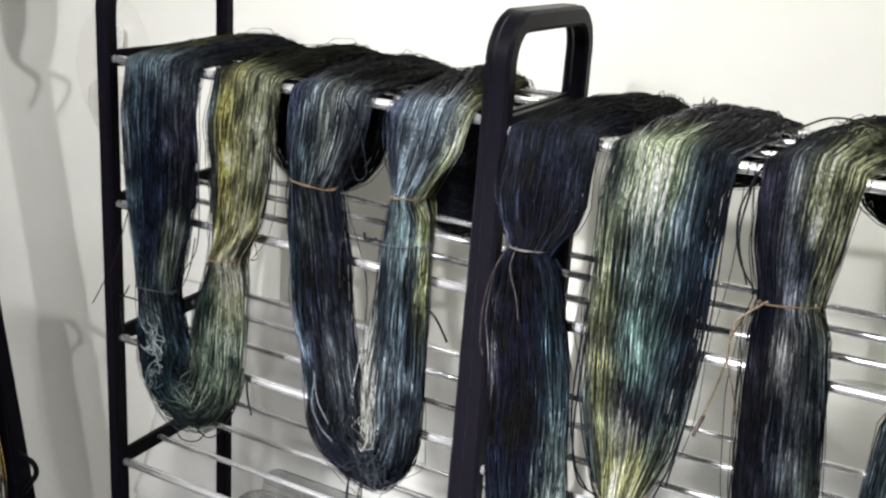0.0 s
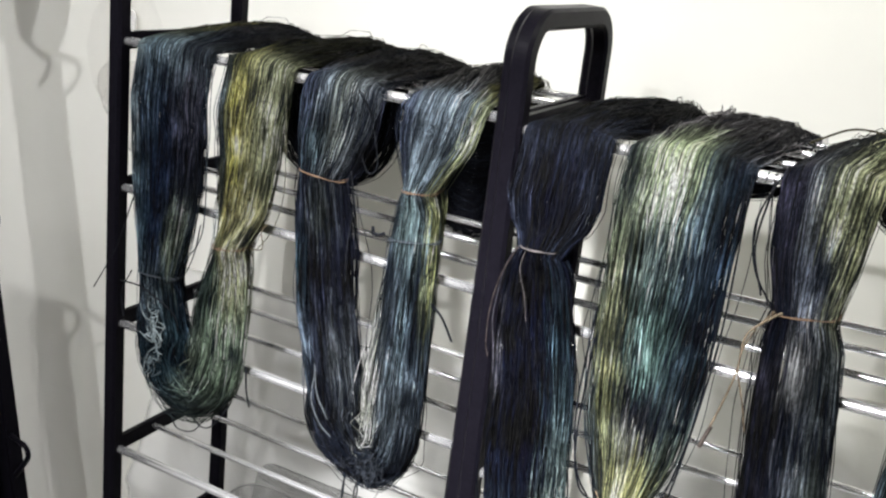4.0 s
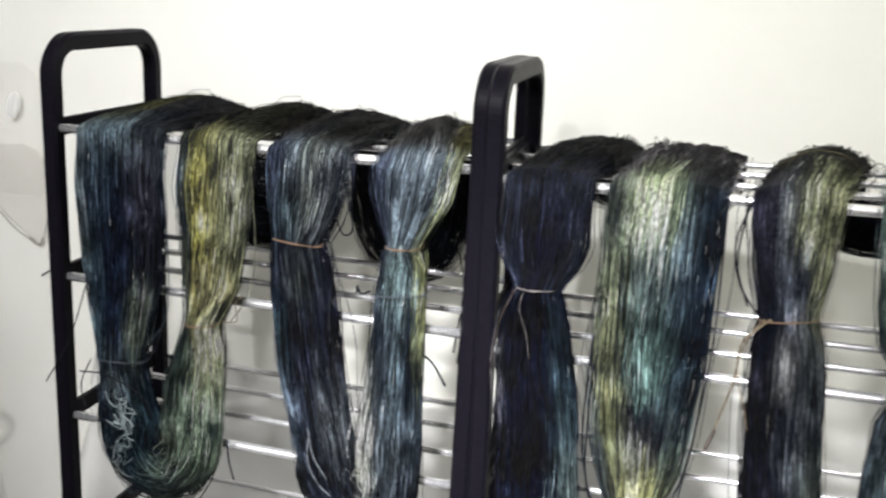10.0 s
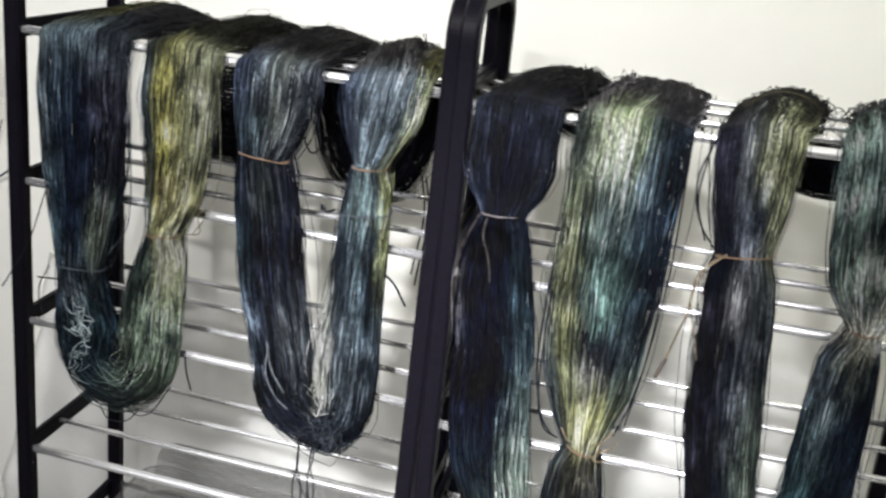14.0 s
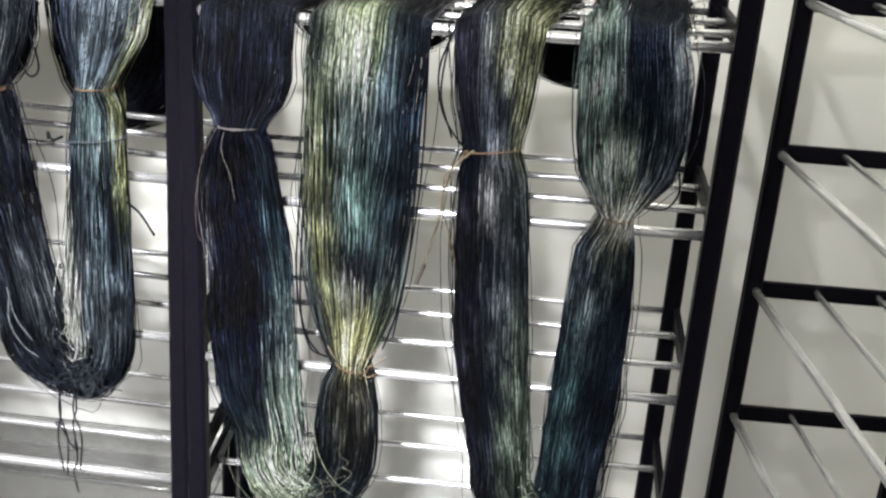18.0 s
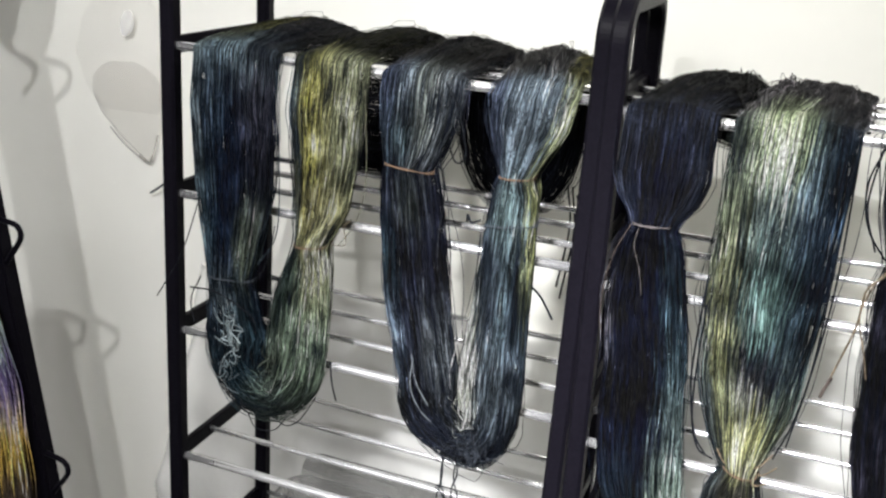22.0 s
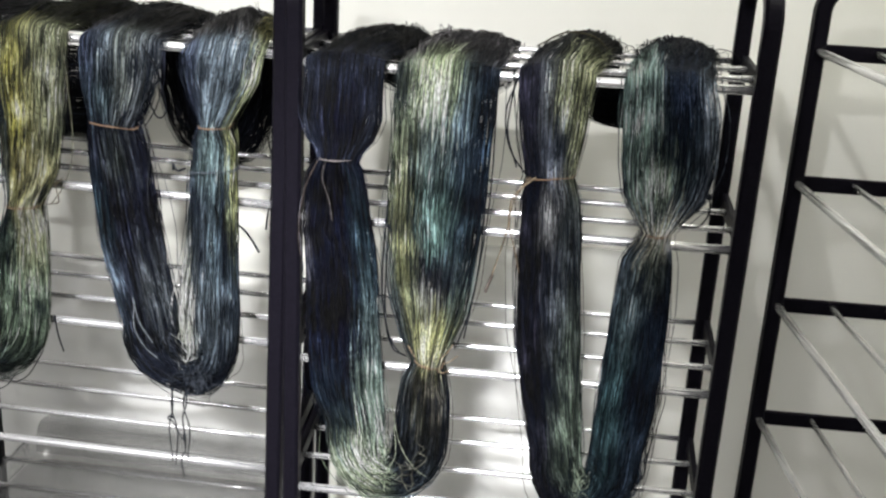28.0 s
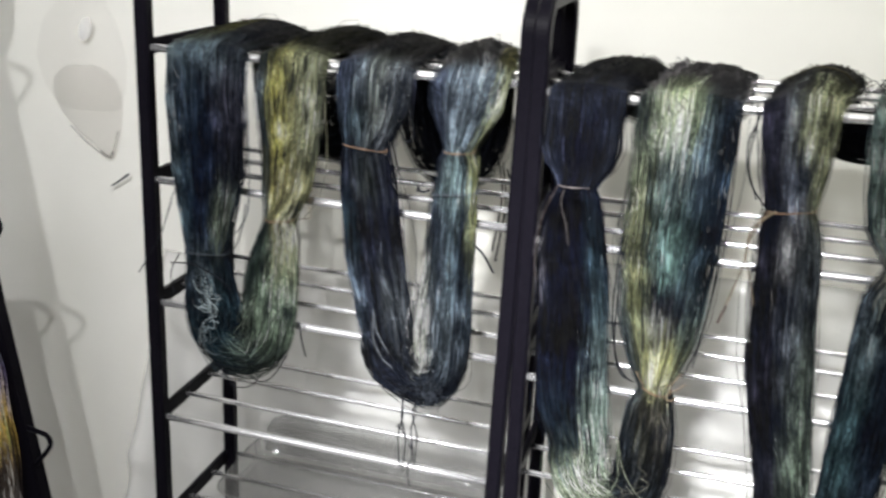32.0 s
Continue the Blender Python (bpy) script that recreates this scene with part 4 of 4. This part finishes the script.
def hank():
    """A folded dark hank high on the stand, unseen, added to throw a rounded shadow on the wall."""
    rng = np.random.default_rng(52)
    ob = thing("shadow_hank", "unseen dark yarn hank added high on the hook stand", "yarn hank")
    tubes, dyes = [], []
    for n in range(160):
        r, d = rng.uniform(0.25, 1.0), rng.normal(0, 0.010)
        th = np.linspace(0, 2 * math.pi, 28, endpoint=False)
        x = -0.472 + 0.052 * r * np.sign(np.cos(th)) * np.abs(np.cos(th)) ** 0.55
        z = 1.498 + 0.100 * (0.62 + 0.38 * r) * np.sign(np.sin(th)) * np.abs(np.sin(th)) ** 0.7
        tubes.append((np.c_[x, 0.062 + d + 0.002 * np.sin(th * 3 + n), z], 0.0011))
        dyes.append(np.repeat(np.array([(0.02, 0.03, 0.05)]) * rng.uniform(0.5, 2.0), len(th), 0))
    tagged(part_mesh("strand_bundle", tube_mesh("strand_bundle", tubes, 4, True, dyes), YARN, ob), kind="stuff")


hank()

# ---- clear plastic things ----


def pouch_skin(rows, seed, nx=22, ny=26):
    """A wrinkled bulging skin on the wall: rows of (height, middle, half width, bulge)."""
    bm = bmesh.new()
    grid = []
    for j in range(ny + 1):
        z = rows[0][0] + (rows[-1][0] - rows[0][0]) * j / ny
        c, w, d = lerp_table(rows, z)
        line = []
        for i in range(nx + 1):
            u = -1 + 2 * i / nx
            wrinkle = 0.006 * noise.noise((u * 2.2, z * 22, seed)) + 0.003 * noise.noise((u * 5, z * 50, seed + 2))
            line.append(bm.verts.new((c + u * w + 0.4 * wrinkle, -0.0035 - max(0.0, d * (1 - u * u) ** 0.8 + wrinkle * (1 - u * u)), z)))
        grid.append(line)
    for j in range(ny):
        for i in range(nx):
            bm.faces.new((grid[j][i], grid[j][i + 1], grid[j + 1][i + 1], grid[j + 1][i]))
    bmesh.ops.solidify(bm, geom=list(bm.faces), thickness=0.0008)
    return smooth_faces(bm)


def wall_pocket():
    """A soft clear bag hung on the wall, round above, its lower part hazy and gathered to a point."""
    pocket = thing("plastic_pouch", "wrinkled clear plastic pouch hanging on the white wall", "plastic pouch", at=pose(-0.382, WALL_Y, 1.155))
    part("hood", pouch_skin([(0.180, 0.006, 0.018, 0.008), (0.165, 0.004, 0.045, 0.014), (0.120, -0.004, 0.078, 0.022), (0.060, -0.006, 0.094, 0.030), (0.0, 0.0, 0.082, 0.030), (-0.030, 0.004, 0.060, 0.024)], 3), HOOD, pocket)
    part("pouch", pouch_skin([(0.050, 0.000, 0.016, 0.020), (0.042, 0.000, 0.044, 0.028), (0.022, 0.001, 0.066, 0.034), (-0.005, 0.003, 0.072, 0.036), (-0.035, 0.010, 0.064, 0.036), (-0.070, 0.024, 0.043, 0.030), (-0.100, 0.040, 0.019, 0.014), (-0.114, 0.046, 0.006, 0.004)], 8), FROST, pocket, "hazy tan lower half of the pouch")
    seam = spline([(-0.030, -0.010, -0.064), (-0.002, -0.011, -0.088), (0.024, -0.009, -0.106), (0.046, -0.008, -0.116), (0.056, -0.009, -0.098), (0.066, -0.010, -0.066)], 40)
    part_mesh("seam", tube_mesh("seam", [(seam, 0.0014)], 8), SEAM, pocket, "grey welded seam of the pouch")
    tip = spline([(0.028, -0.010, -0.104), (0.046, -0.008, -0.115), (0.053, -0.009, -0.104)], 12)
    part_mesh("gathered_tip", tube_mesh("gathered_tip", [(tip, 0.0026)], 8), SEAM, pocket, "grey gathered tip of the pouch")
    cord = spline([(0.050, -0.012, -0.166), (0.066, -0.014, -0.156), (0.088, -0.016, -0.140)], 12)
    part_mesh("cord", tube_mesh("cord", [(cord, 0.0018)], 8), DARK_TIE, pocket, "short dark cord end")
    # pale blob shaped as the highlight on the pouch's bulge
    bm = bmesh.new()
    bmesh.ops.create_uvsphere(bm, u_segments=18, v_segments=12, radius=1, matrix=Matrix.Translation((0.014, -0.014, 0.112)) @ Matrix.Rotation(0.3, 4, "Y") @ Matrix.Diagonal((0.013, 0.004, 0.022, 1)))
    part("highlight_blob", smooth_faces(bm), GLINT, pocket, "pale glossy blob standing for a highlight on the pouch")


wall_pocket()


def crumpled_bag(name, label, x0, x1, y0, y1, z0, high, seed, nx=44, ny=18):
    """An empty clear bag lying on the rods, its upper skin creased."""
    bag = thing(name, label, "plastic bag", "")
    noise.seed_set(seed)
    bm = bmesh.new()
    rows = []
    for i in range(nx + 1):
        row = []
        for j in range(ny + 1):
            u, v = i / nx, j / ny
            x, y = x0 + (x1 - x0) * u, y0 + (y1 - y0) * v
            rise = (math.sin(math.pi * u) * math.sin(math.pi * v)) ** 0.35
            crease = abs(noise.noise((x * 22, y * 22, seed))) + 0.5 * abs(noise.noise((x * 60, y * 60, seed + 3)))
            edge = 0.010 * noise.noise((x * 30, y * 30, seed + 9))
            row.append(bm.verts.new((x + edge, y + edge, z0 + rise * (high * 0.55 + high * 0.35 * crease))))
        rows.append(row)
    for i in range(nx):
        for j in range(ny):
            bm.faces.new((rows[i][j], rows[i + 1][j], rows[i + 1][j + 1], rows[i][j + 1]))
    bmesh.ops.solidify(bm, geom=list(bm.faces), thickness=0.0008)
    part("bag_skin", smooth_faces(bm), CLEAR, bag)
    bm = box(bmesh.new(), x0 + 0.012, x1 - 0.012, y0 + 0.010, y1 - 0.010, z0 - 0.0002, z0 + 0.0008)
    part("bag_underside", bm, CLEAR, bag)
    edge = [(x0 + 0.006 + 0.002 * math.sin(9 * k), y0 + (y1 - y0) * k / 10, z0 + 0.002) for k in range(11)]
    part_mesh("bag_seam", tube_mesh("bag_seam", [(np.array(edge), 0.0016)], 8), CLEAR, bag, "welded plastic bag seam")


SHELF5 = TOP - 4 * STEP + 0.0056
crumpled_bag("plastic_bag", "clear crumpled plastic bag lying across chrome rods", 0.56, 0.99, -0.005, 0.175, SHELF5, 0.11, 8)


def rounded_loop(x0, x1, y0, y1, r, n=6):
    pts = []
    for cx, cy, a0 in ((x1 - r, y1 - r, 0), (x0 + r, y1 - r, 90), (x0 + r, y0 + r, 180), (x1 - r, y0 + r, 270)):
        pts += [(cx + r * math.cos(radians(a0 + 90 * k / n)), cy + r * math.sin(radians(a0 + 90 * k / n))) for k in range(n + 1)]
    return pts


def clear_tray(x0, x1, y0, y1, z0, high):
    """A shallow clear tray with flared sides and a rolled rim."""
    tray = thing("plastic_tray", "smoky clear plastic tray with a raised back on chrome rods", "plastic tray")
    bm = bmesh.new()
    rings = []
    def rim_z(y):
        return z0 + 0.014 + (high - 0.014) * (y - y0) / (y1 - y0)

    for d, f in ((0.012, 0.0), (0.009, 0.1), (0.002, 1.0)):
        rings.append([bm.verts.new((x, y, z0 + 0.001 + (rim_z(y) - z0 - 0.001) * f)) for x, y in rounded_loop(x0 + d, x1 - d, y0 + d, y1 - d, 0.030)])
    n = len(rings[0])
    for a, b in zip(rings, rings[1:]):
        for k in range(n):
            bm.faces.new((a[k], a[(k + 1) % n], b[(k + 1) % n], b[k]))
    bmesh.ops.solidify(bm, geom=list(bm.faces), thickness=0.0012)
    part("side_wall", smooth_faces(bm), TRAY, tray)
    bm = bmesh.new()
    low = [bm.verts.new((x, y, z0 + 0.0002)) for x, y in rounded_loop(x0 + 0.012, x1 - 0.012, y0 + 0.012, y1 - 0.012, 0.030)]
    bm.faces.new(low)
    bmesh.ops.solidify(bm, geom=list(bm.faces), thickness=0.0010)
    part("base", bm, TRAY, tray)
    rim = np.array([(x, y, rim_z(y)) for x, y in rounded_loop(x0, x1, y0, y1, 0.032)])
    part_mesh("rim", tube_mesh("rim", [(rim, 0.0018)], 10, True), TRAY, tray, "rolled clear rim")


clear_tray(0.024, 0.474, 0.070, 0.244, SHELF5, 0.032)


def shade_band_plate(x0, x1, y, z0, high):
    """A thin smoky plate on its long edge, upper corners rounded, leaning back; added as the shaded band behind the
    tray.
    """
    plate = thing("shade_plate", "smoky plate added as the shaded band behind the tray", "plastic plate")
    bm = bmesh.new()
    ring = [bm.verts.new((x, y + 0.25 * (z - z0), z)) for x, z in [(x0, z0), (x1, z0)] + [(x1 - 0.03 + 0.03 * math.sin(a), z0 + high - 0.03 + 0.03 * math.cos(a)) for a in np.linspace(math.pi / 2, 0, 8)] + [(x0 + 0.03 - 0.03 * math.sin(a), z0 + high - 0.03 + 0.03 * math.cos(a)) for a in np.linspace(0, math.pi / 2, 8)]]
    bm.faces.new(ring)
    bmesh.ops.solidify(bm, geom=list(bm.faces), thickness=0.0012)
    part("panel", bm, TRAY, plate)
    lip = np.array([(x0 + 0.03 + (x1 - x0 - 0.06) * k / 12, y + 0.25 * high - 0.001, z0 + high) for k in range(13)])
    part_mesh("lip", tube_mesh("lip", [(lip, 0.0014)], 8), TRAY, plate)


shade_band_plate(0.030, 0.478, 0.248, SHELF5 - 0.0005, 0.064)


def hung_sheet(label, x0, x1, low_y, top_y, z1, seed, wave, sway=0.022, flare=0.0, pleat=0.0, nx=60, nz=80):
    """A loose clear plastic sheet hanging behind the rods."""
    sheet = thing("plastic_sheet", label, "plastic sheet", "clear sheets behind the rods")
    bm = bmesh.new()
    rows = []
    for i in range(nx + 1):
        row = []
        for j in range(nz + 1):
            z = z1 * j / nz
            edge = x0 - flare * (z1 - z)
            x = edge + (x1 - edge) * i / nx
            y = low_y + (top_y - low_y) * max(0.0, (z - 0.45) / (z1 - 0.45))
            fold = noise.noise((x * 6 + z * 4, z * 6.5, seed)) + 0.55 * noise.noise((x * 16 + z * 9, z * 15, seed + 4)) + 0.2 * abs(noise.noise((x * 55, z * 40, seed + 7)))
            ripple = wave * math.sin(z * 38 + x * 8 + 4 * noise.noise((x * 5, z * 4, seed + 11)))
            hang = pleat * math.sin(x * 52 + 2.5 * noise.noise((x * 4, z * 3, seed + 15)))
            row.append(bm.verts.new((x, y + sway * fold + ripple + hang, z)))
        rows.append(row)
    for i in range(nx):
        for j in range(nz):
            bm.faces.new((rows[i][j], rows[i + 1][j], rows[i + 1][j + 1], rows[i][j + 1]))
    bmesh.ops.solidify(bm, geom=list(bm.faces), thickness=0.0008)
    part("film", smooth_faces(bm), FILM, sheet)


hung_sheet("loose clear plastic sheet hanging against the wall behind rods", -0.20, 0.49, 0.305, 0.325, 0.90, 3, 0.005, 0.012, 0.19, 0.006)
hung_sheet("loose clear plastic sheet hanging against the wall behind rods", 0.57, 1.00, 0.254, 0.345, 0.98, 6, 0.014)
